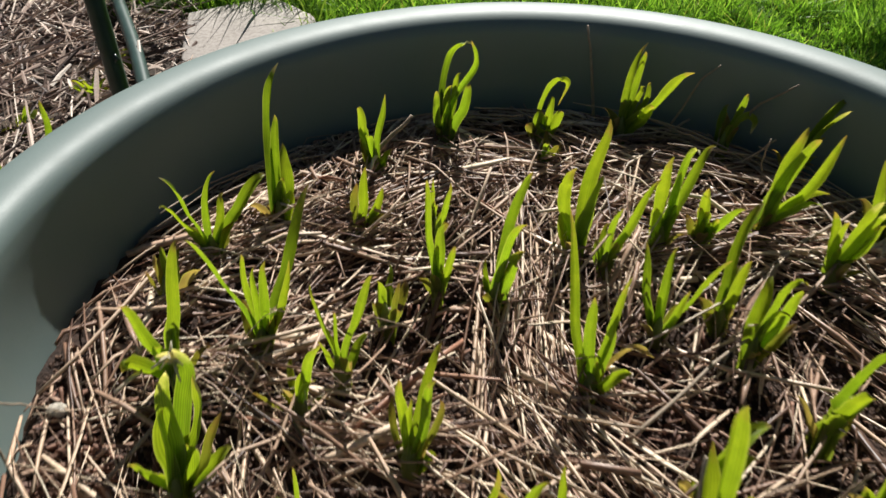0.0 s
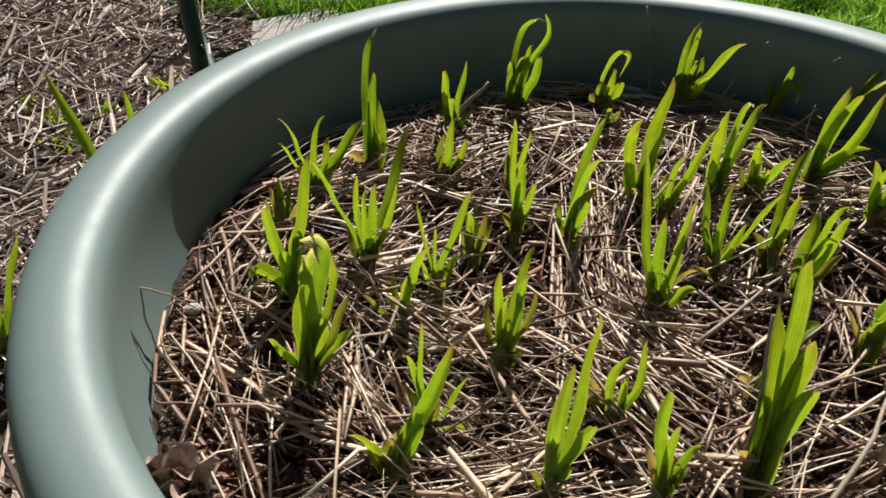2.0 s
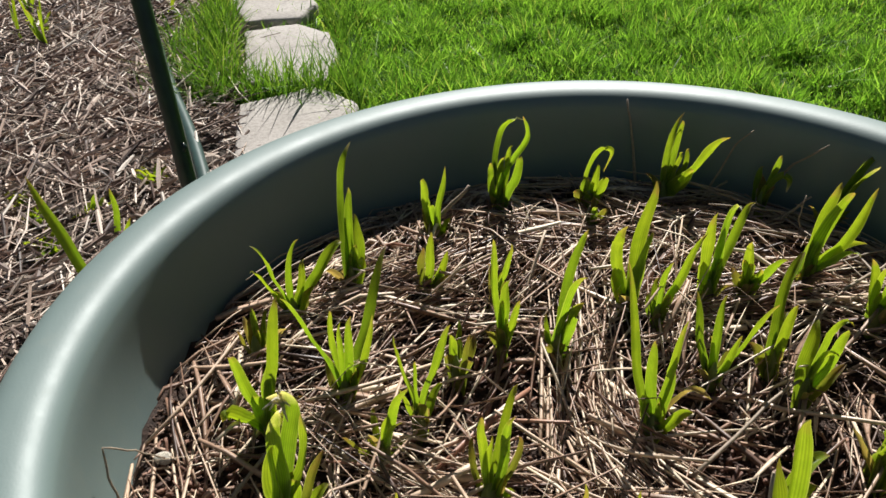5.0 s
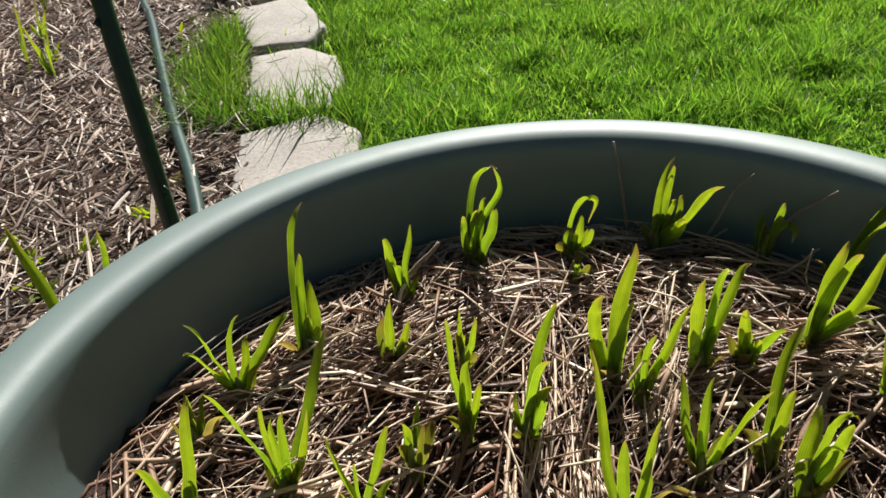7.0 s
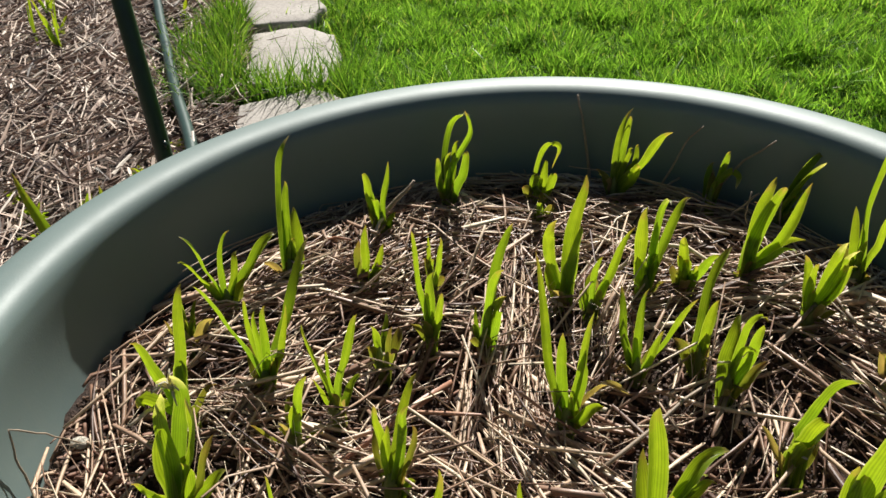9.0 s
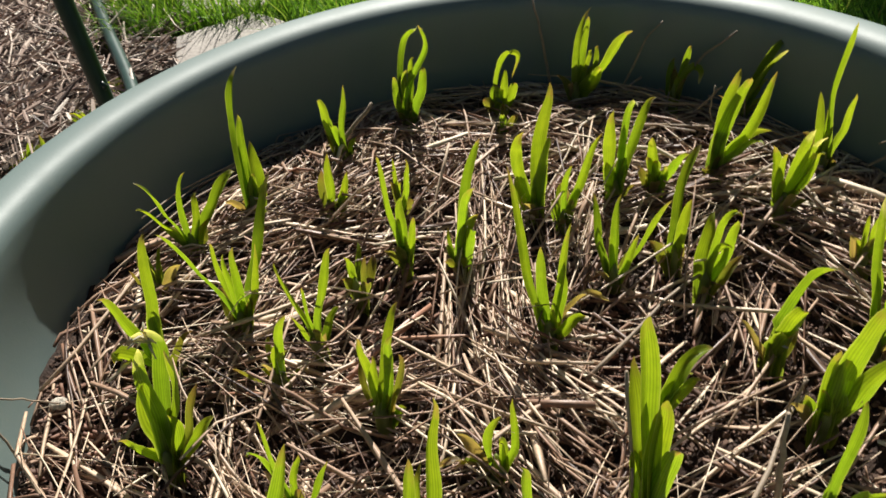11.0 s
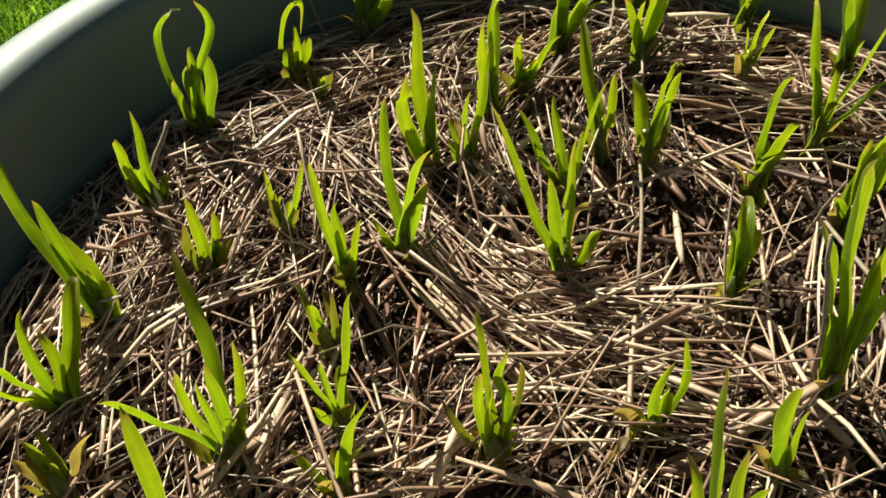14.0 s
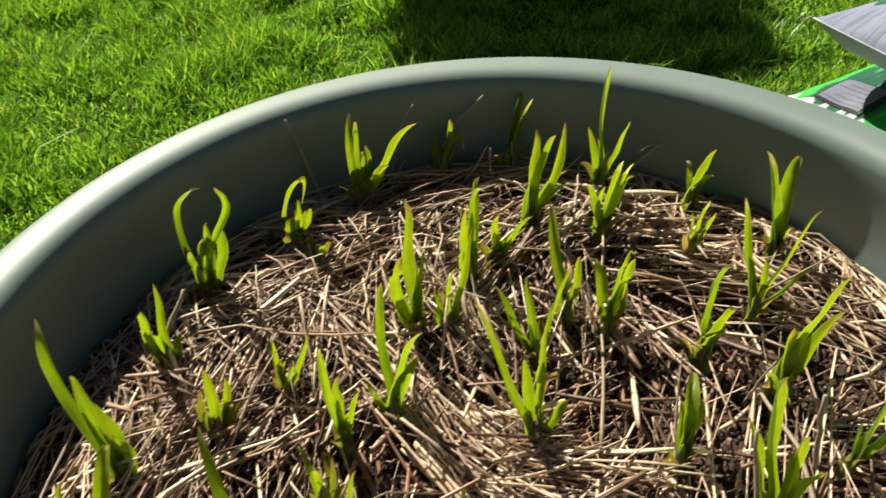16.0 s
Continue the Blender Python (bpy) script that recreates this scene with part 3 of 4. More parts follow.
def leaf(shoot_ob, tip, width, kind="", bow=(0.0, 0.0), bends=None):
    """One strap leaf: rises from the crown to its tip, bowed sideways and up, with a folded keel."""
    length = tip.length
    flat = Vector((tip.x, tip.y, 0))
    foot = flat * (0.0025 / max(flat.length, 0.004)) + Vector((0, 0, -0.011))
    mid = tip * 0.5 + Vector((bow[0], rng.normal(0, 0.02) * length, bow[1]))
    knee = mid * 2 - (foot + tip) * 0.5
    steps = 16
    line = [foot * (1 - s) ** 2 + knee * 2 * s * (1 - s) + tip * s * s for s in [i / steps for i in range(steps + 1)]]
    nod = Vector((rng.normal(0, 1), rng.normal(0, 1), -0.25)) * length * 0.9
    sway, phase = Vector((rng.normal(0, 1), rng.normal(0, 1), 0)) * length * 0.012, rng.uniform(0, 6.28)
    line = [p + nod * max(0.0, i / steps - 0.86) ** 2 + sway * math.sin(phase + 7 * i / steps) * (i / steps) * (1 - i / steps) * 4 for i, p in enumerate(line)]
    if bends:
        line = through_bends([foot * 0.5, foot * 0.2] + [Vector(b) for b in bends])
    else:                                             # the feet of all leaves are held together in the sheath
        line = [Vector((p.x * h, p.y * h, p.z)) for p, h in ((p, 0.3 + 0.7 * min(1.0, i / steps / 0.45) ** 1.3) for i, p in enumerate(line))]
    n = len(line)
    face = radians(rng.normal(-10, 20))
    spin = rng.normal(0, 0.3)
    fold = rng.uniform(0.45, 1.05)
    wav = rng.uniform(0, 6.28)
    blunt = rng.uniform(0.05, 0.15)
    bm = bmesh.new()
    uvl = bm.loops.layers.uv.new("UVMap")
    rows = []
    for i, p in enumerate(line):
        s = i / (n - 1)
        d = (line[min(i + 1, n - 1)] - line[max(i - 1, 0)]).normalized()
        f = face + spin * s
        side = Vector((math.cos(f), math.sin(f), 0))
        side = (side - d * side.dot(d)).normalized()
        up = side.cross(d)
        if up.dot(tip * 1.0 + Vector((0, 0, -length))) > 0:
            up = -up
        prof = (0.84 + 0.16 * math.sin(min(s / 0.40, 1.0) * math.pi / 2)) * (blunt + (1 - blunt) * math.cos(max(0.0, (s - 0.48) / 0.52) ** 1.25 * math.pi / 2) ** 0.85)
        w = width * 0.58 * prof * (1.0 if i < n - 1 else 0.35)
        k = fold + 1.0 * max(0.0, 0.35 - s) / 0.35
        rip = 0.22 * math.sin(8 * s + wav) + 0.08 * math.sin(21 * s + 2 * wav)
        row = []
        for c in (-1.0, -0.5, 0.0, 0.5, 1.0):
            row.append((bm.verts.new(p + side * (w * c) + up * (w * (abs(c) * k + rip * c))), (0.5 + 0.5 * c, s)))
        rows.append(row)
    for r0, r1 in zip(rows, rows[1:]):
        for j in range(4):
            four = (r0[j], r0[j + 1], r1[j + 1], r1[j])
            fc = bm.faces.new([v for v, _ in four])
            for lp, (_, uv) in zip(fc.loops, four):
                lp[uvl].uv = uv
    return part("leaf", bm, KINDS[kind], shoot_ob, {"red": "reddish leaf", "tip": "leaf with yellow-brown tip", "dead": "leaf with bleached dead tip", "frayed": "leaf with frayed bleached end", "dry": "shrivelled dry leaf"}.get(kind, ""))


def shoot(x, y, leaves):
    """A sprout; each leaf: its tip from the crown (x, y, z), its bow (x, z) and its width, in millimetres, and its kind."""
    ob = empty("lily_shoot", x, y, 0.232 + 0.020 * (math.hypot(x - CX, y - CY) / 0.25) ** 2)
    kinds = [l[6] for l in leaves if len(l) > 6]
    high = max(l[2] for l in leaves) / 1000
    what = "Tall" if high > 0.08 else "Short" if high < 0.05 else "Young"
    tail = " with reddish leaf edges" if "red" in kinds else " with bleached dead tips" if "dead" in kinds else " with yellowing tips" if "tip" in kinds else ""
    tagged(ob, what + " bright green sprouting shoot" + tail + " growing through straw", "plant", "sprouting shoots in the planter")
    for tx, ty, tz, bx, bz, wide, *kind in leaves:
        leaf(ob, Vector((tx, ty, tz)) / 1000, wide / 1000, kind[0] if kind else "", (bx / 1000, bz / 1000))
    for i in range(3 if len(leaves) < 5 else 2):      # shorter leaves inside the fan, close along the long ones
        tx, ty, tz, bx, bz, wide, *kind = leaves[int(rng.integers(len(leaves)))]
        f = rng.uniform(0.42, 0.68)
        leaf(ob, Vector((tx * f + rng.normal(0, 2.5), ty * f + rng.normal(0, 2.5), max(tz * f, 13))) / 1000, wide * rng.uniform(0.85, 1.1) / 1000, "tip" if rng.uniform() < 0.5 else "", (bx * f / 1000, bz * f / 1000))
    for i in range(3):                                # papery sheaths and old leaves round the foot
        leaf(ob, polar(rng.uniform(0, 360), rng.uniform(8, 45), rng.uniform(0.013, 0.032)), rng.uniform(0.0035, 0.007), "dry" if rng.uniform() < 0.4 else "red")
    r = 0.0022 + 0.0004 * len(leaves)
    part("stem", tube([(0, 0, -0.018), (0, 0, 0.0), (0, 0, 0.010), (0, 0, 0.018)], [r * 0.8, r, r * 0.85, r * 0.25], 8), LEAF, ob, "pale green leaf sheath")
    return ob


shoot(-0.100, 0.393, [(2, 42, 90, -5, 13, 5.7), (2, 21, 69, -1, 6, 5.3), (3, 21, 47, 2, 1, 7.3)])
shoot(-0.134, 0.357, [(-18, -6, 63, -1, 9, 4.6), (-17, -19, 53, -5, 6, 4.1), (8, 7, 60, -3, 5, 4.2), (8, 11, 41, 2, 6, 4.2), (34, 24, 46, 3, 11, 6.3)])
shoot(-0.043, 0.452, [(-8, -9, 56, -3, 7, 4.7, "tip"), (8, 6, 57, 0, -4, 4.3), (11, 0, 17, 1, 0, 4.3)])
shoot(-0.049, 0.391, [(6, 0, 51, 1, 2, 5.2), (0, 0, 39, -3, 1, 4.4, "red"), (15, 1, 35, 3, 0, 4.4, "tip")])
shoot(0.005, 0.484, [(16, -1, 49, 5, 8, 5.9), (9, 0, 57, 2, 11, 3.9), (-6, 0, 44, -3, 2, 4.5), (3, 0, 49, 0, 3, 5.5)])
shoot(0.074, 0.485, [(13, -2, 30, 3, 3, 6.1), (-1, 0, 29, -2, 2, 7.6), (6, -1, 41, 2, 4, 5.0), (4, -1, 25, 0, 2, 7.1)])
shoot(0.133, 0.492, [(11, 13, 69, -4, 5, 4.6), (10, 4, 67, 1, 11, 4.1), (16, 6, 43, 5, 6, 3.6), (30, -37, 73, 3, 1, 6.5)])
shoot(0.201, 0.471, [(3, 16, 31, -2, 2, 4.7), (9, 1, 47, 1, 6, 4.6)])
shoot(0.206, 0.388, [(9, 1, 79, -4, 6, 7.3), (26, -8, 80, 3, -1, 5.7), (29, -6, 39, -4, 6, 6.0, "tip"), (23, -20, 38, 0, 9, 4.1), (11, -13, 81, -2, 7, 8.1)])
shoot(0.241, 0.443, [(27, 9, 54, -2, 10, 6.2), (25, -4, 53, -3, 3, 5.3, "dead"), (9, -10, 22, 2, 0, 4.8)])
shoot(0.272, 0.377, [(-7, 10, 53, -1, 1, 4.6), (0, 0, 103, -4, 13, 4.5), (-3, -23, 68, 3, 6, 3.6), (-4, -8, 38, 1, 4, 4.2), (-3, 3, 44, -1, 0, 3.7)])
shoot(0.236, 0.345, [(-8, 11, 45, -1, 1, 5.7), (5, -7, 65, -1, 4, 5.6, "dead"), (7, -11, 52, 3, 2, 5.2), (-5, -2, 47, -1, 0, 5.8), (10, -11, 62, -1, 2, 5.7, "dead"), (10, -11, 52, 4, 5, 5.8, "tip"), (5, 17, 6, -3, -1, 5.5)])
shoot(0.296, 0.317, [(12, 12, 29, -1, 5, 5.1, "dead"), (14, -7, 47, -1, 4, 8.3)])
shoot(0.259, 0.288, [(-2, 4, 37, -1, 1, 3.5), (3, -6, 49, 0, 3, 3.9, "dead"), (5, -10, 40, 1, -1, 4.3)])
shoot(0.294, 0.250, [(-7, 16, 77, -1, 5, 7.3, "dead"), (20, 6, 66, -3, 11, 8.3), (3, -7, 25, 0, 0, 5.8), (-1, 2, 23, 0, -1, 6.2)])
shoot(0.240, 0.230, [(-8, 19, 87, -1, 8, 3.9, "dead"), (15, -14, 83, 0, 8, 3.6, "tip"), (7, -24, 49, 1, 0, 4.5), (0, 1, 47, 1, 4, 4.1), (-2, 5, 32, -1, -3, 3.7)])
shoot(0.190, 0.233, [(27, 7, 56, -5, 13, 8.4, "tip"), (5, -12, 49, 0, 9, 8.3)])
shoot(0.122, 0.201, [(31, 17, 36, -4, 13, 6.6), (22, 4, 30, -2, 7, 5.3, "tip"), (-3, 6, 10, 0, -2, 4.7, "tip")])
shoot(0.174, 0.137, [(0, 1, 88, -2, 16, 3.9), (12, -19, 57, -3, 7, 4.7), (2, -2, 38, -1, 0, 4.2)])
shoot(0.136, 0.101, [(17, 20, 22, -3, 3, 6.0, "tip"), (3, -5, 61, 0, 3, 5.1, "tip")])
shoot(0.102, 0.054, [(-6, 9, 46, -1, 4, 4.7)])
shoot(0.007, 0.133, [(4, -1, 86, -2, 6, 4.8), (14, -6, 57, 3, 9, 4.7), (17, 19, 98, -2, 2, 5.5), (12, 20, 16, 1, -1, 3.7, "tip")])
shoot(0.059, 0.136, [(-6, 3, 70, -3, 4, 5.2, "tip"), (17, 9, 27, -1, 4, 3.8, "tip"), (0, 0, 52, -1, 0, 3.9, "tip")])
shoot(0.019, 0.093, [(5, -3, 42, -1, -1, 4.2)])
shoot(-0.132, 0.260, [(-5, -16, 74, -4, 5, 6.0), (16, 5, 93, 2, 14, 5.2), (-23, -6, 17, -4, 8, 9.5), (6, 4, 50, 1, 5, 6.5)])
shoot(-0.151, 0.320, [(0, 6, 35, 1, 3, 3.6), (5, 17, 25, 2, 0, 3.7, "tip"), (-8, -3, 25, -3, -3, 4.1, "red"), (3, 1, 22, 0, 0, 4.1)])
shoot(-0.115, 0.197, [(12, 3, 85, 0, 6, 7.0, "dead"), (19, 4, 79, 9, 10, 7.4, "tip"), (26, 5, 54, 4, 3, 4.4, "red"), (25, 10, 24, 3, 4, 5.6), (-15, -4, 31, -3, 1, 5.0), (4, 2, 62, 2, 4, 7.0), (14, -6, 48, 3, 2, 6.0, "tip")])
shoot(-0.093, 0.289, [(24, 49, 77, 2, 7, 5.3), (-28, -1, 79, -5, 11, 4.0), (-2, 0, 69, -4, 7, 3.3), (7, 1, 64, 1, 5, 4.4), (20, 3, 65, 4, 1, 3.7), (2, 0, 62, -1, 3, 3.0, "tip")])
shoot(-0.050, 0.273, [(-12, -1, 70, -2, 8, 4.2), (20, 1, 76, 1, 9, 4.2, "tip"), (14, 16, 19, 0, 1, 4.5), (-1, 0, 50, -1, 5, 2.9), (-10, -1, 31, -2, -2, 3.3, "tip"), (6, 1, 13, 2, -1, 3.4, "dry")])
shoot(-0.029, 0.313, [(-3, 0, 35, -1, 1, 4.7), (2, 25, 25, 1, 1, 3.2, "tip"), (8, 0, 34, 2, -1, 3.1, "red")])
shoot(0.035, 0.334, [(18, 24, 80, -2, 8, 5.2), (11, -17, 74, -1, 5, 5.9), (-6, 16, 21, -2, 0, 3.7), (8, -1, 49, 0, 2, 3.6)])
shoot(0.076, 0.463, [(-2, -16, 29, -1, -1, 4.4, "tip"), (8, -1, 3, 0, -1, 4.0, "red")])
shoot(0.086, 0.374, [(-7, 1, 69, -7, 6, 6.8), (15, 14, 91, -3, 2, 7.7), (11, -3, 66, -1, 0, 6.0)])
shoot(0.103, 0.360, [(22, -1, 71, -2, 2, 4.6), (5, -1, 51, -2, 4, 3.8), (5, -5, 27, -1, -4, 4.8), (2, 15, 28, -4, 1, 3.9, "tip")])
shoot(0.140, 0.380, [(-6, -6, 75, -2, 1, 7.4, "tip"), (3, -1, 60, 2, 1, 4.9), (25, 19, 67, 0, 11, 5.3), (10, -3, 76, -1, 20, 3.9, "dead")])
shoot(0.167, 0.382, [(-9, -11, 53, 1, -1, 5.8), (12, -21, 45, -1, 3, 5.4, "tip"), (1, -13, 32, 1, -1, 5.0)])
shoot(0.124, 0.305, [(-8, 28, 51, -3, 2, 4.0), (4, 14, 58, -1, 1, 4.4), (29, 0, 62, 0, -2, 4.0)])
shoot(0.161, 0.313, [(20, 34, 66, -4, 10, 5.8, "tip"), (5, -2, 54, -1, 4, 5.3)])
shoot(0.172, 0.289, [(6, 19, 45, -2, 5, 6.8), (13, -5, 62, -5, 18, 3.5, "tip"), (11, -6, 59, 3, 4, 5.1)])
shoot(-0.012, 0.219, [(14, 22, 66, -1, 9, 4.3), (-3, 0, 66, -3, 5, 4.2), (10, 0, 64, 2, 4, 4.2), (-8, 21, 30, -4, 2, 3.1, "red"), (15, -1, 55, 4, 5, 2.9, "red"), (13, -1, 13, 0, 0, 4.8), (2, 0, 52, -1, 2, 5.0)])
shoot(-0.068, 0.248, [(17, -13, 65, -3, 1, 4.4, "tip"), (-7, 23, 17, -2, 2, 3.3), (-21, -5, 24, -4, -2, 4.3, "red"), (13, 12, 1, -2, -2, 3.3)])
shoot(0.197, 0.186, [(3, -12, 98, 0, 5, 9.8, "tip"), (-1, 5, 54, 0, -1, 7.9), (16, -11, 67, 0, -4, 8.1, "tip"), (-8, 8, 21, 0, -1, 6.3)])
shoot(0.105, 0.144, [(-8, 23, 94, -2, 12, 7.1, "tip"), (-6, 17, 125, -1, 17, 6.9, "tip"), (0, 2, 95, 0, 10, 7.3, "tip"), (2, -12, 77, 0, 10, 6.9), (-1, 4, 86, 0, 5, 6.4), (-3, 11, 52, 0, 0, 6.6)])
shoot(-0.050, 0.166, [(-2, 0, 77, -3, 2, 3.5, "tip"), (10, 2, 46, -2, 3, 3.3, "tip"), (20, 4, 37, 1, -1, 3.1, "tip"), (22, 4, -4, 0, 4, 3.8), (-11, -4, 56, -1, 15, 2.6)])
shoot(-0.065, 0.141, [(28, 7, 78, 2, 2, 6.2, "tip"), (-18, -9, 37, 1, 2, 4.4)])
shoot(0.043, 0.182, [(8, -1, 59, 5, 0, 3.4, "tip"), (4, -1, 49, -5, 0, 4.0, "tip"), (-30, 0, 10, -1, 9, 3.5, "dry")])
shoot(-0.002, 0.390, [(-1, 0, 46, -2, 1, 3.3), (11, -23, 59, 0, -3, 3.3, "tip")])
shoot(-0.000, 0.336, [(-6, -4, 91, -2, 8, 3.9), (4, 0, 58, -1, 4, 5.2, "tip"), (10, -9, 49, 1, -2, 4.0, "tip")])
shoot(0.080, 0.266, [(-3, 8, 66, -1, 4, 5.5), (10, 6, 58, 2, 3, 5.0), (-16, 28, 104, -2, -5, 4.3), (12, 6, 81, 0, -3, 4.0), (-7, 2, 30, -1, 0, 3.3), (37, 14, 14, -1, 17, 3.7, "dry"), (20, -7, 27, -1, 3, 5.6), (2, 0, 28, 1, 1, 3.4)])


loops = [o for o in scene.objects if o.name.startswith("lily_shoot") and o.location.y > 0.48 and o.location.x < 0.08]
for ob in loops:                                      # the two shoots with looped leaves against the planter's wall
    if ob.location.x < 0.04:
        leaf(ob, Vector((0, 0.02, 0.08)), 0.0040, "dead", bends=[(-0.003, 0.017, 0.030), (0.002, 0.027, 0.056), (0.009, 0.023, 0.068), (0.019, 0.019, 0.069)])
        leaf(ob, Vector((0.02, -0.01, 0.08)), 0.0040, "", bends=[(0.005, -0.002, 0.036), (0.019, -0.011, 0.066), (0.020, -0.013, 0.078), (0.016, -0.012, 0.087)])
    else:
        leaf(ob, Vector((0.005, 0, 0.05)), 0.0042, "", bends=[(0.000, 0.010, 0.020), (0.003, 0.005, 0.041), (0.009, 0.000, 0.0525), (0.0165, 0.003, 0.048), (0.011, 0.004, 0.031)])

curled = [o for o in scene.objects if o.name.startswith("lily_shoot") and (o.location.xy - Vector((0.201, 0.471))).length < 0.004][0]
leaf(curled, Vector((0.012, -0.004, 0.031)), 0.0046, "dead", bends=[(0.003, -0.002, 0.012), (0.006, -0.003, 0.026), (0.012, -0.004, 0.032), (0.017, -0.005, 0.028), (0.016, -0.005, 0.019)])
old = [o for o in scene.objects if o.name.startswith("lily_shoot") and (o.location.xy - Vector((-0.115, 0.197))).length < 0.004][0]
leaf(old, Vector((0.010, 0.015, 0.077)), 0.0068, "frayed", bends=[(0.005, 0.006, 0.030), (0.010, 0.011, 0.056), (0.013, 0.015, 0.070), (0.010, 0.016, 0.079), (0.002, 0.015, 0.078)])
for i in range(9):                                    # bleached fibres of its torn end
    a = rng.uniform(0, 6.28)
    end = Vector((0.006, 0.015, 0.077)) + Vector((math.cos(a) * rng.uniform(0.003, 0.011), math.sin(a) * rng.uniform(0.003, 0.009), rng.uniform(-0.012, 0.007)))
    part("torn_fibre", tube([(0.010, 0.015, 0.074), Vector((0.008, 0.0155, 0.0785)).lerp(end, 0.4), end], [0.0010, 0.0008, 0.0003], 5), TORN, old, "bleached torn fibre")


withered = empty("withered_shoot", -0.160, 0.128, soil_z(-0.160, 0.128) + 0.004)
tagged(withered, "withered brown shoot with curled dry leaves in the straw", "plant")
for i in range(10):
    leaf(withered, polar(36 * i + rng.uniform(-15, 15), rng.uniform(25, 80), rng.uniform(0.012, 0.022)), rng.uniform(0.010, 0.015), "withered")


# ---- flagstones ----
def flagstone(outline, top, label):
    cx = sum(p[0] for p in outline) / len(outline)
    cy = sum(p[1] for p in outline) / len(outline)
    pts = []
    m = len(outline)
    for i in range(m):                                # rough broken edge between the corners
        a, b = Vector(outline[i]), Vector(outline[(i + 1) % m])
        for j in range(8):
            p = a.lerp(b, j / 8)
            pts.append(p + Vector((lumps(p.x, p.y, 30.0, 7.0), lumps(p.x, p.y, 30.0, 8.0))) * 0.007)
    bm = bmesh.new()
    rows = []
    for grow, z in ((0.97, -0.05), (1.0, top - 0.022), (1.0, top - 0.008), (0.985, top - 0.002), (0.955, top), (0.7, top), (0.35, top)):
        rows.append([bm.verts.new(((p.x - cx) * grow, (p.y - cy) * grow, z + (0.0025 * lumps(p.x * grow, p.y * grow, 14.0, 2.0) if z > 0 else 0))) for p in pts])
    mid = bm.verts.new((0, 0, top))
    n = len(pts)
    for r0, r1 in zip(rows, rows[1:]):
        for j in range(n):
            bm.faces.new((r0[j], r0[(j + 1) % n], r1[(j + 1) % n], r1[j]))
    for j in range(n):
        bm.faces.new((rows[-1][j], rows[-1][(j + 1) % n], mid))
    ob = part("flagstone", bm, STONE, smooth=True)
    ob.location = (cx, cy, 0)
    return tagged(ob, label, "stone", "flagstones edging the lawn")


flagstone([(-0.356, 0.93), (-0.19, 0.95), (-0.192, 1.12), (-0.203, 1.208), (-0.288, 1.278), (-0.404, 1.203)], 0.030, "pale sandstone flagstone edging the lawn beside the planter")
flagstone([(-0.415, 1.30), (-0.268, 1.292), (-0.262, 1.450), (-0.295, 1.560), (-0.374, 1.625), (-0.478, 1.585)], 0.030, "pale rounded sandstone flagstone with grass over its edge")
flagstone([(-0.490, 1.632), (-0.372, 1.650), (-0.350, 1.750), (-0.385, 1.840), (-0.455, 2.010), (-0.610, 1.920)], 0.034, "pale angular sandstone flagstone with a dark gap beside it")
flagstone([(-0.630, 1.975), (-0.470, 2.065), (-0.500, 2.300), (-0.720, 2.260)], 0.036, "pale flat sandstone flagstone edging the lawn")

# ---- garden stake ----
stake = empty("garden_stake", -0.329, 0.726, 0)
tagged(stake, "dark green plastic-coated garden stake leaning in the mulch", "garden stake")
up = Vector((-0.082, 0.164, 1.0)).normalized()
bm = tube([up * s for s in (-0.06, 0.0, 0.3, 0.6, 0.9, 0.985, 1.0)], [0.0098] * 5 + [0.008, 0.003], 14)
part("pole", bm, STAKE, stake)
for i in range(1, 9):
    a = 2.4 * i
    d = up.orthogonal().normalized()
    d.rotate(Matrix.Rotation(a, 3, up))
    c = up * (0.09 * i)
    part("nub", tube([c + d * 0.007 - up * 0.006, c + d * 0.0125, c + d * 0.007 + up * 0.006], [0.002, 0.003, 0.002], 6), STAKE, stake)

# ---- wooden stakes in the bed ----
WOOD = earth_material("weathered_wood", (0.12, 0.085, 0.065), (0.27, 0.20, 0.155), 26.0)


def wooden_stake(x, y, half, high, turn, label):
    bm = bmesh.new()
    rings = []
    for z, k in ((-0.05, 1.0), (high * 0.5, 0.98), (high - 0.006, 0.96), (high, 0.84)):
        rings.append([bm.verts.new((half * k * a, half * k * b, z + (0.004 * lumps(a, b, 3.0, x) if z > 0 else 0))) for a, b in ((-1, -0.8), (-0.8, -1), (0.8, -1), (1, -0.8), (1, 0.8), (0.8, 1), (-0.8, 1), (-1, 0.8))])
    for r0, r1 in zip(rings, rings[1:]):
        for j in range(8):
            bm.faces.new((r0[j], r0[(j + 1) % 8], r1[(j + 1) % 8], r1[j]))
    bm.faces.new(rings[-1])
    ob = part("wooden_stake", bm, WOOD, smooth=False)
    ob.location, ob.rotation_euler = (x, y, 0), (0, 0, radians(turn))
    return tagged(ob, label, "wooden stake", "wooden stakes in the bed")


wooden_stake(-0.985, 2.20, 0.020, 0.14, 20, "short weathered brown wooden stake beside the hose")
wooden_stake(-0.665, 2.03, 0.020, 0.12, 14, "dark weathered wooden stake beside the flagstones")

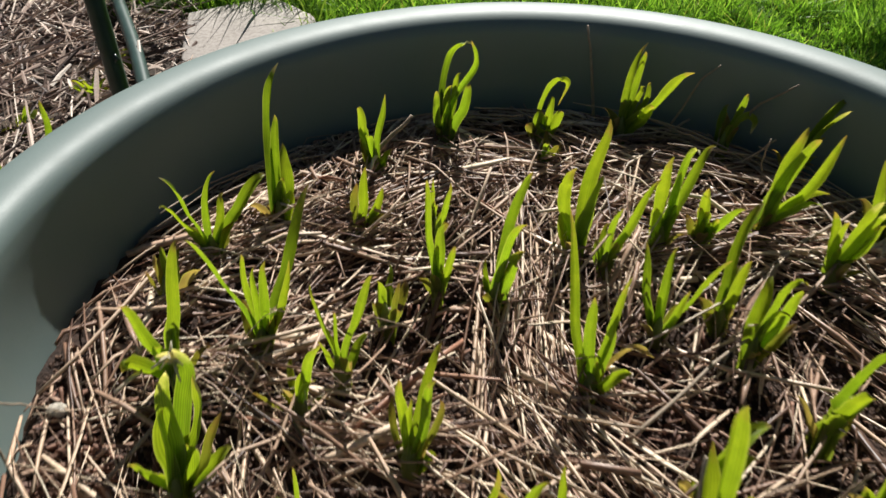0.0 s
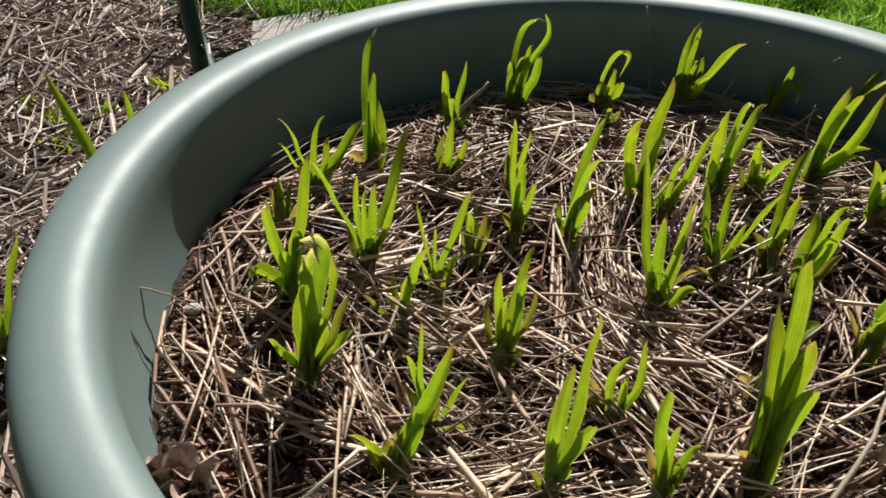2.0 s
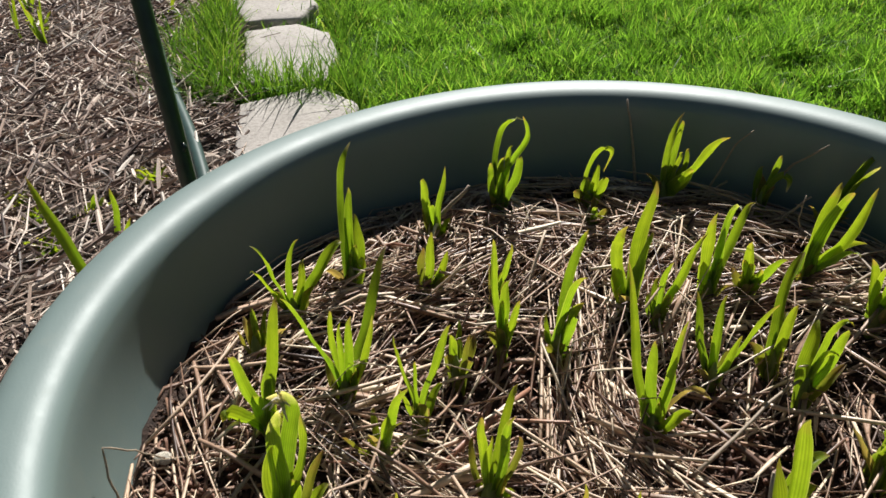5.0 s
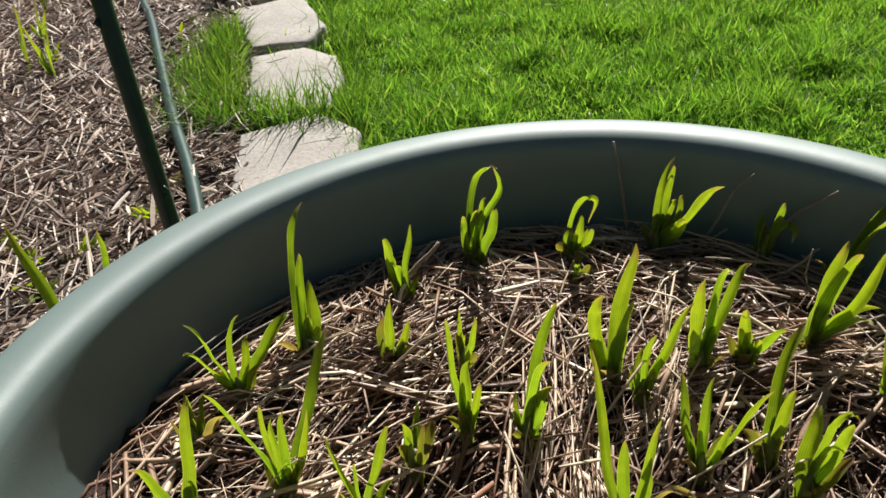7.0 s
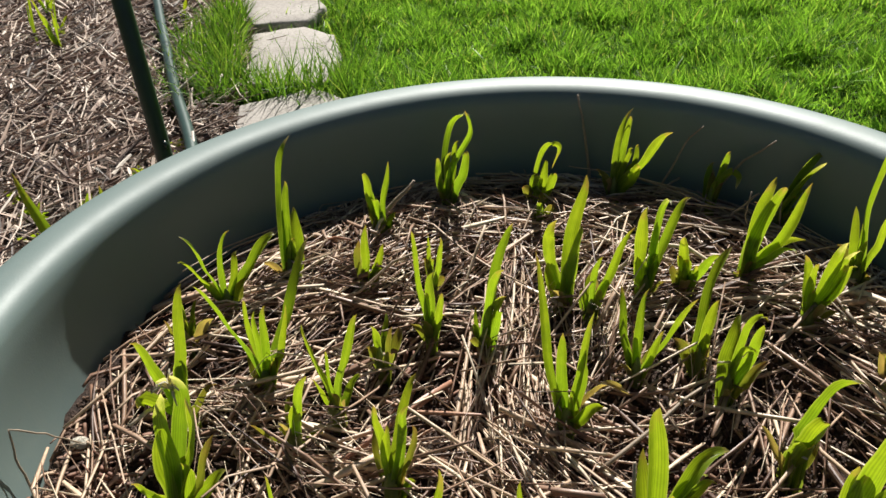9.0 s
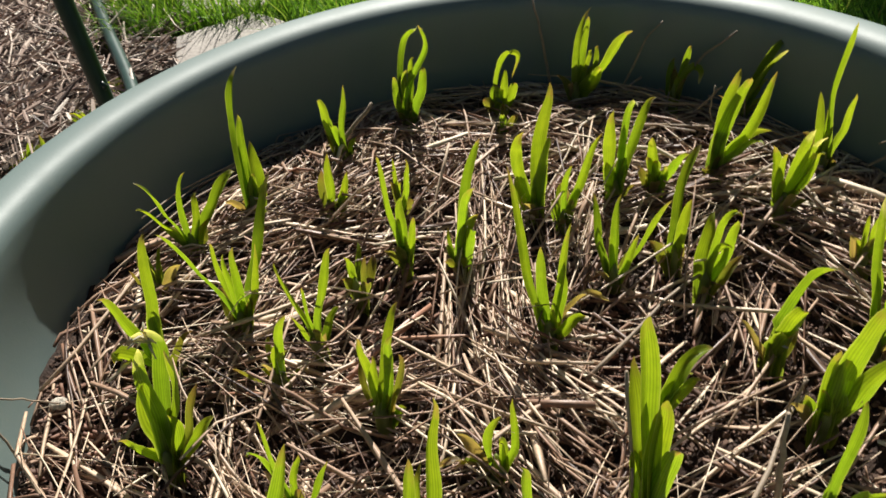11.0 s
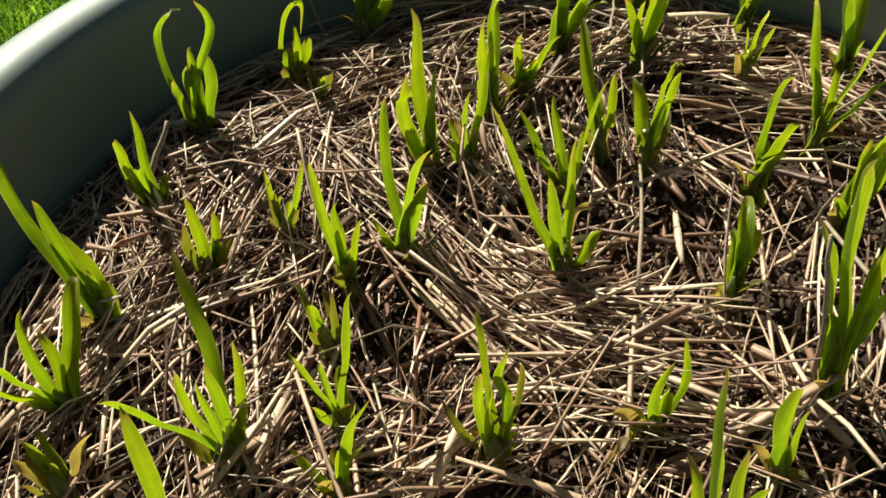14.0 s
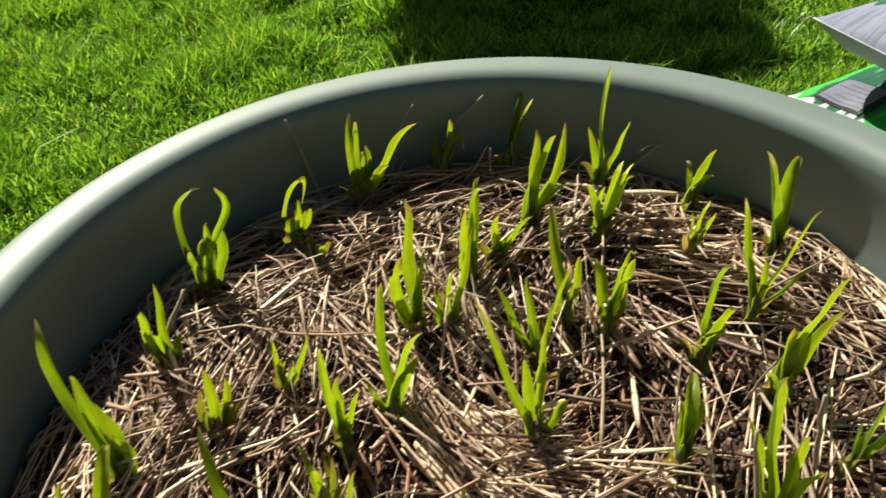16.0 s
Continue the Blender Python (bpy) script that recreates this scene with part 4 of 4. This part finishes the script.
# ---- garden hose ----
HOSE_LINE = [(-1.08, 2.50), (-0.93, 2.15), (-0.80, 1.88), (-0.715, 1.68), (-0.60, 1.41), (-0.535, 1.26), (-0.435, 1.04), (-0.37, 0.86), (-0.36, 0.70), (-0.42, 0.52)]
pts = []
for i in range(len(HOSE_LINE) - 1):
    p0, p1, p2, p3 = (Vector((*HOSE_LINE[min(max(i + j, 0), len(HOSE_LINE) - 1)], 0.030)) for j in (-1, 0, 1, 2))
    for j in range(6):
        s = j / 6
        pts.append(0.5 * (2 * p1 + (p2 - p0) * s + (2 * p0 - 5 * p1 + 4 * p2 - p3) * s * s + (3 * p1 - p0 - 3 * p2 + p3) * s ** 3))
tagged(part("garden_hose", tube(pts, [0.0105] * len(pts), 12), HOSE), "grey-green rubber garden hose lying on the mulch", "garden hose")


# ---- sacks of soil ----
def sack_point(lx, ly, thick, seed, u, v, side, sag=0.62):
    """A pillow of film: its seam runs above the middle, the lower film bulges steeply under it."""
    a, b = (2.6, 0.62) if side > 0 else (5.0, 0.42)
    full = max(0.0, (1 - abs(u) ** a)) ** b * max(0.0, (1 - abs(v) ** a)) ** b
    crease = 0.007 * lumps(u * 3, v * 3, 2.0, seed) + 0.005 * math.sin(16 * v + 3 * lumps(u, v, 2.0, seed + 1)) * abs(u) ** 3
    crease += 0.003 * math.sin(38 * u + 5 * lumps(u, v, 2.0, seed + 2)) * max(0.0, -v + 0.5) * abs(v)
    pinch = 1 - 0.05 * (1 - abs(v)) * abs(u) ** 2
    ear = 0.012 * (abs(u * v)) ** 3
    body_z = thick * 0.45 * full if side > 0 else -thick * sag * full if side < 0 else 0.0
    return (lx * 0.5 * u, ly * 0.5 * v * pinch, body_z + crease * full + ear + 0.008 * lumps(u, v, 1.5, seed + 4))


def patch(fn, u0, u1, v0, v1, nx, ny, flip=False):
    """A sheet over (u, v), with its place kept as UV."""
    bm = bmesh.new()
    uvl = bm.loops.layers.uv.new("UVMap")
    g = [[(bm.verts.new(fn(u, v)), (u, v)) for u in [u0 + (u1 - u0) * i / nx for i in range(nx + 1)]] for v in [v0 + (v1 - v0) * j / ny for j in range(ny + 1)]]
    for j in range(ny):
        for i in range(nx):
            four = [g[j][i], g[j][i + 1], g[j + 1][i + 1], g[j + 1][i]]
            f = bm.faces.new([p for p, _ in (four[::-1] if flip else four)])
            for lp, (_, uv) in zip(f.loops, four[::-1] if flip else four):
                lp[uvl].uv = uv
    return bm


def step(nodes, links, value, a, b):
    m = nodes.new("ShaderNodeMapRange")
    m.inputs["From Min"].default_value, m.inputs["From Max"].default_value = a, b
    links.new(value, m.inputs["Value"])
    return m.outputs[0]


def calc(nodes, links, op, a, b):
    m = nodes.new("ShaderNodeMath")
    m.operation = op
    for val, sock in ((a, m.inputs[0]), (b, m.inputs[1])):
        if isinstance(val, (int, float)):
            sock.default_value = val
        else:
            links.new(val, sock)
    return m.outputs[0]


def printed_film(name, plain, green, teal, front, end):
    """Glossy film: plain along the front edge and the sealed end, green print behind, with smeared edges."""
    m, n, l, p = material(name)
    uv = n.new("ShaderNodeUVMap")
    sep = n.new("ShaderNodeSeparateXYZ")
    l.new(uv.outputs[0], sep.inputs[0])

    def streak(scale, stretch):
        t = n.new("ShaderNodeTexNoise")
        t.inputs["Scale"].default_value, t.inputs["Detail"].default_value = scale, 3.0
        mp = n.new("ShaderNodeMapping")
        mp.inputs["Scale"].default_value = stretch
        l.new(uv.outputs[0], mp.inputs["Vector"])
        l.new(mp.outputs[0], t.inputs["Vector"])
        return t.outputs[0]

    across, along, mottled = streak(4.2, (0.5, 2.3, 1)), streak(5.0, (1, 1, 1)), streak(14.0, (0.35, 2.2, 1))
    vv = calc(n, l, "ADD", sep.outputs["Y"], calc(n, l, "MULTIPLY", calc(n, l, "SUBTRACT", along, 0.5), 0.2))
    uu = calc(n, l, "ADD", sep.outputs["X"], calc(n, l, "MULTIPLY", calc(n, l, "SUBTRACT", across, 0.5), 0.34))
    printed = calc(n, l, "MULTIPLY", step(n, l, vv, front, front + 0.02), step(n, l, uu, end, end + 0.02))
    dark = calc(n, l, "MULTIPLY", step(n, l, sep.outputs["Y"], 0.45, 0.50), step(n, l, vv, 0.90, 0.88))
    ink = mix_rgb(n, l, dark, green, teal)
    ink = mix_rgb(n, l, calc(n, l, "MULTIPLY", step(n, l, mottled, 0.60, 0.68), 0.30), ink, tuple(min(1.0, v * 2.4 + 0.05) for v in green))
    grey = mix_rgb(n, l, calc(n, l, "MULTIPLY", step(n, l, mottled, 0.52, 0.58), calc(n, l, "MULTIPLY", step(n, l, sep.outputs["Y"], 0.3, 0.6), 0.4)), plain, tuple(v * 0.35 for v in plain))
    l.new(mix_rgb(n, l, printed, grey, ink), p.inputs["Base Color"])
    p.inputs["Roughness"].default_value = 0.7
    p.inputs["Specular IOR Level"].default_value = 0.3
    bump(n, l, across, p, 0.35, 0.006)
    return m


WHITE_FILM = printed_film("green_and_white_film", (0.55, 0.56, 0.60), (0.030, 0.36, 0.050), (0.008, 0.075, 0.045), -0.97, -0.885)
SILVER_FILM = printed_film("silver_and_green_film", (0.20, 0.22, 0.32), (0.012, 0.11, 0.035), (0.01, 0.08, 0.05), -0.97, -0.72)
PLAIN_FILM = film_material("plain_film", (0.42, 0.43, 0.46), 0.02)
LABEL_LINE = film_material("label_line", (0.12, 0.12, 0.15), 0.03)
LABEL_INK = film_material("label_black", (0.014, 0.015, 0.020), 0.005)
LABEL_GREY = film_material("label_grey", (0.150, 0.155, 0.220), 0.03)


def sack(lx, ly, thick, place, label, seed, film, tag, sag):
    ob = empty("soil_sack", *place.translation)
    ob.matrix_world = place
    part("top_film", patch(lambda u, v: sack_point(lx, ly, thick, seed, u, v, 1), -1, 1, -1, 1, 140, 90), film, ob, "printed film")
    part("bottom_film", patch(lambda u, v: sack_point(lx, ly, thick, seed, u, v, -1, sag), -1, 1, -1, 1, 90, 60, True), PLAIN_FILM, ob, "plain pale film")
    edge = [sack_point(lx, ly, thick, seed, -1, -1 + 2 * i / 30, 0) for i in range(31)]
    part("seam", tube(edge, [0.0012] * 31, 6), PLAIN_FILM, ob, "welded seam")
    edge = [sack_point(lx, ly, thick, seed, -1 + 2 * i / 40, -1, 0) for i in range(41)]
    part("seam", tube(edge, [0.0010] * 41, 6), PLAIN_FILM, ob, "pale folded seam")
    u0, u1, v0, v1 = tag

    def raised(lift):
        def fn(u, v):
            x, y, z = sack_point(lx, ly, thick, seed, u + 0.003 * math.sin(14 * v), v, 1)
            return x, y, z + lift
        return fn
    border_part = part("label_border", patch(raised(0.0015), u0, u1, v0, v1, 16, 12), LABEL_INK, ob, "black label border")
    part("label_field", patch(raised(0.0027), u0 + 0.012, u1 - 0.012, v0 + 0.02, v1 - 0.02, 16, 12), LABEL_GREY, border_part, "grey label print")
    for i in range(5):                                # unreadable lines of small print
        w = u0 + 0.03 + (u1 - u0 - 0.06) * i / 5
        part("print_line", patch(raised(0.0031), w, w + 0.006, v0 + 0.04, v1 - 0.04 - 0.05 * (i % 3), 2, 10), LABEL_LINE, border_part)
    tagged(ob, label, "sack", "stacked sacks of garden soil")
    return ob


sack(0.60, 0.40, 0.112, pose(1.060, 0.236, 0.034, 0, 0, -14), "green and white plastic sack of garden soil lying on the grass", 11.0, WHITE_FILM, (-0.85, -0.63, 0.52, 0.86), 0.34)
sack(0.60, 0.40, 0.126, pose(1.099, 0.225, 0.146, 0, 0, -14), "white plastic sack of garden soil lying on a green one", 23.0, SILVER_FILM, (-0.62, -0.34, -0.10, 0.45), 0.40)


# ---- lawn grass ----
def blades(name, x, y, h0, h1, w0, w1, label, z0=-0.006, lean=0.45, clump=None, mat=GRASS):
    n = len(x)
    h = rng.uniform(h0, h1, n) * rng.uniform(0.55, 1.0, n)
    if clump is not None:
        h = h * clump
    az, fz = rng.uniform(0, 6.283, n), rng.uniform(0, 6.283, n)
    ln = np.abs(rng.normal(0, lean, n))
    w = rng.uniform(w0, w1, n)
    base = np.stack([x, y, np.full(n, z0)], 1)
    out = np.stack([np.cos(az), np.sin(az), np.zeros(n)], 1)
    side = np.stack([np.cos(fz), np.sin(fz), np.zeros(n)], 1)
    rows = []
    for s, f in ((0.0, 0.8), (0.5, 1.0), (1.0, 0.08)):
        c = base + out * (h * (0.25 * s + ln * s * s))[:, None] + np.array([0, 0, 1]) * (h * (s - 0.28 * ln * s * s))[:, None]
        rows.append(np.stack([c - side * (w * f * 0.5)[:, None], c + side * (w * f * 0.5)[:, None]], 1))
    v = np.stack(rows, 1).reshape(-1, 3)
    idx = np.arange(n)[:, None, None] * 6
    q = np.array([[0, 1, 3, 2], [2, 3, 5, 4]])[None]
    return tagged(bulk(name, v, (idx + q).reshape(-1, 4), mat, smooth=True), label, "grass", kind="stuff")


def border(y):
    return np.where(y > 0.6, -0.30 - 0.24 * (y - 1.2), -0.156)


n = 440000
gx, gy = rng.uniform(-0.75, 2.2, n), rng.uniform(0.42, 2.75, n)
keep = (gx > border(gy) + 0.10 + 0.03 * rng.normal(0, 1, n)) & (np.hypot(gx - CX, gy - CY) > 0.30) & (gy + 0.75 * gx < 3.0)
gx, gy = gx[keep], gy[keep]
tuft = np.array([0.82 + 0.9 * lumps(a, b, 5.0, 6.0) + 0.95 * lumps(a, b, 14.0, 6.5) for a, b in zip(gx, gy)])
for a, b, r in [(0.558, 1.299, 0.040), (0.583, 1.258, 0.035), (-0.033, 1.522, 0.045), (-0.055, 1.832, 0.055), (0.156, 1.309, 0.035), (0.823, 1.742, 0.060), (0.33, 1.56, 0.035)]:
    tuft -= 0.5 * np.exp(-((gx - a) ** 2 + (gy - b) ** 2) / (0.6 * r * r))   # worn hollows in the turf
blades("lawn_grass", gx, gy, 0.019, 0.056, 0.0014, 0.0034, "bright green lawn grass in sunlight", clump=np.clip(tuft, 0.36, 2.0), lean=0.55)
n = 190000                                            # coarser grass all round, thinning out with distance
gx, gy = rng.normal(0.2, 1.7, n), rng.normal(1.0, 1.7, n)
shown = (gx > border(gy) + 0.08) & (gx < 2.2) & (gx > -0.75) & (gy > 0.42) & (gy < 2.75) & (gy + 0.75 * gx < 3.0)
in_bed = (gx < np.where(gy > 0.6, border(gy) - 0.08, -0.25)) & (gx > -1.95) & (gy > -0.25) & (gy < 2.96)
keep = ~shown & ~in_bed & (np.hypot(gx - CX, gy - CY) > 0.30)
gx, gy = gx[keep], gy[keep]
tuft = np.array([0.9 + 0.7 * lumps(a, b, 5.0, 6.0) for a, b in zip(gx, gy)])
blades("lawn_grass", gx, gy, 0.030, 0.065, 0.0030, 0.0060, "green lawn grass round the bed and the planter", clump=np.clip(tuft, 0.3, 1.7), lean=0.7)
n = 2500
ty = 1.24 + 0.56 * rng.beta(1.4, 1.6, n)
tx = border(ty) - 0.115 - np.abs(rng.normal(0, 0.055, n)) * np.where(ty > 1.6, 0.6, 1.0)
blades("grass_tuft", tx, ty, 0.045, 0.125, 0.0018, 0.0036, "tall green grass tufts between the mulch and the flagstones", lean=0.42, mat=TALL_GRASS)
n = 900
ty = np.concatenate([rng.normal(1.29, 0.025, n // 2), rng.uniform(1.0, 2.0, n - n // 2)])
tx = np.concatenate([rng.uniform(-0.44, -0.24, n // 2), border(ty[n // 2:]) + 0.11 + rng.normal(0, 0.02, n - n // 2)])
n = 150
jx, jy = rng.uniform(-0.40, -0.20, n), rng.normal(1.262, 0.016, n)
blades("grass_tuft", jx, jy, 0.09, 0.17, 0.0018, 0.003, "sparse tall grass blades behind the flagstone", lean=0.22, mat=TALL_GRASS)
blades("grass_tuft", tx, ty, 0.05, 0.12, 0.002, 0.0035, "grass growing in the joints of the flagstones", lean=0.5, mat=TALL_GRASS)


# ---- mulch on the bed ----
def chips(name, n, len0, len1, w0, w1, flat, lift, label, tilt):
    y = rng.uniform(-0.2, 2.9, n)
    x = rng.uniform(0, 1, n) ** 0.8 * (border(y) - 0.09 + 1.9) - 1.9
    line_x = np.interp(y, [p[1] for p in HOSE_LINE[::-1]], [p[0] for p in HOSE_LINE[::-1]])
    ok = (np.hypot(x - CX, y - CY) > 0.33) & ((np.abs(x - line_x) > 0.02) | (rng.uniform(0, 1, n) < 0.3))
    x, y = x[ok], y[ok]
    n = len(x)
    th = rng.uniform(0, math.pi, n)
    ln = len0 + (len1 - len0) * rng.beta(1.2, 3.2, n)
    s = np.linspace(-0.5, 0.5, 3)[None] * ln[:, None]
    bend = rng.normal(0, 1.5, n)[:, None] * s ** 2
    px = x[:, None] + s * np.cos(th)[:, None] - bend * np.sin(th)[:, None]
    py = y[:, None] + s * np.sin(th)[:, None] + bend * np.cos(th)[:, None]
    pz = 0.008 + rng.uniform(0, lift, n)[:, None] + np.abs(rng.normal(0, tilt, n))[:, None] * (s + 0.5 * ln[:, None])
    w = rng.uniform(w0, w1, n)
    v, q = fibres(np.stack([px, py, pz], -1), w, w * flat)
    return tagged(bulk(name, v, q, MULCH), label, "mulch", kind="stuff")


chips("bark_mulch", 24000, 0.010, 0.085, 0.0009, 0.0038, 0.40, 0.022, "shredded grey-brown bark mulch on the bed", 0.22)
chips("straw_mulch_bed", 6500, 0.03, 0.20, 0.0007, 0.0021, 0.6, 0.024, "dry straw strewn over the bark mulch", 0.16)


# ---- weeds on the bed ----
def weed(x, y, leaves, label):
    ob = empty("weed", x, y, 0.006)
    tagged(ob, label, "weed", "weeds in the mulch")
    for az, lean, length, width in leaves:
        leaf(ob, polar(az, lean, length), width)
    return ob


weed(-0.415, 0.640, [(140, 38, 0.20, 0.011), (60, 15, 0.10, 0.008), (250, 40, 0.09, 0.008)], "green strap-leaved weed in the mulch beside the planter")
weed(-0.470, 0.800, [(95, 12, 0.085, 0.007), (20, 25, 0.05, 0.006)], "single green blade sprouting from the mulch")
weed(-0.46, 0.42, [(110, 20, 0.16, 0.012), (160, 35, 0.15, 0.013), (60, 25, 0.13, 0.011), (220, 40, 0.12, 0.012), (20, 30, 0.11, 0.010)], "leafy green clump in the mulch against the planter")
weed(-0.98, 1.62, [(80, 8, 0.15, 0.006), (120, 30, 0.10, 0.006)], "thin green blade sprouting from the mulch")
for wx, wy, tall in ((-1.33, 2.22, 0.20), (-1.24, 2.30, 0.17), (-1.42, 2.12, 0.14), (-1.04, 1.80, 0.13), (-0.90, 1.56, 0.17), (-1.15, 2.05, 0.12)):
    weed(wx, wy, [(rng.uniform(0, 360), rng.uniform(4, 28), tall * rng.uniform(0.4, 0.85), rng.uniform(0.0045, 0.0075)) for _ in range(5)], "upright green weed with narrow leaves in the mulch")
for wx, wy in ((-0.61, 0.87), (-0.66, 0.92), (-0.57, 0.80), (-0.54, 0.88), (-0.48, 0.97), (-0.46, 1.06)):
    weed(wx, wy, [(rng.uniform(0, 360), rng.uniform(20, 80), rng.uniform(0.015, 0.040), rng.uniform(0.006, 0.011)) for _ in range(16)], "low mossy green weed patch in the mulch")
for i in range(24):
    wx, wy = rng.uniform(-1.5, -0.5), rng.uniform(0.7, 2.5)
    if wx > float(border(np.array(wy))) - 0.2:
        continue
    weed(wx, wy, [(rng.uniform(0, 360), rng.uniform(15, 75), rng.uniform(0.02, 0.06), rng.uniform(0.006, 0.012)) for _ in range(9)], "small low green weed in the mulch")


# ---- unseen tree added beyond the lawn: its shade falls on the grass ----
tree = empty("unseen_shade_tree", 1.215, 2.250, 0)
tagged(tree, "unseen leafy tree added behind the lawn to cast shade on the grass", "tree")
BARK = coated_material("bark", (0.10, 0.075, 0.055), 0.9)
part("trunk", tube([(0, 0, -0.03), (0.01, 0, 0.4), (0.0, 0.01, 0.8), (0.02, 0, 1.1), (0.01, 0.02, 1.36)], [0.032, 0.024, 0.020, 0.014, 0.005], 10), BARK, tree)
for i in range(9):
    a, z = 2.4 * i, 0.98 + 0.035 * i
    reach = 0.25 - 0.020 * i
    part("limb", tube([(0.01, 0, z), (0.5 * reach * math.cos(a), 0.5 * reach * math.sin(a), z + 0.10), (reach * math.cos(a), reach * math.sin(a), z + 0.17)], [0.010, 0.007, 0.003], 6), BARK, tree)
n = 2900
d = rng.normal(0, 1, (n, 3))
d /= np.linalg.norm(d, axis=1, keepdims=True)
c = d * (rng.uniform(0.25, 1.0, n) ** 0.5)[:, None] * np.array([0.35, 0.22, 0.16]) * (1 + 0.25 * np.sin(5 * d[:, :1] + 3 * d[:, 2:3])) + np.array([0, 0, 1.26])
e1 = rng.normal(0, 1, (n, 3))
e1 /= np.linalg.norm(e1, axis=1, keepdims=True)
e2 = np.cross(e1, rng.normal(0, 1, (n, 3)))
e2 /= np.linalg.norm(e2, axis=1, keepdims=True)
ln, wd = rng.uniform(0.05, 0.09, n)[:, None], rng.uniform(0.018, 0.032, n)[:, None]
v = np.stack([c - e1 * ln * 0.5, c + e2 * wd, c + e1 * ln * 0.5, c - e2 * wd], 1).reshape(-1, 3)
bulk("crown", v, np.arange(4 * n).reshape(-1, 4), GRASS, tree)
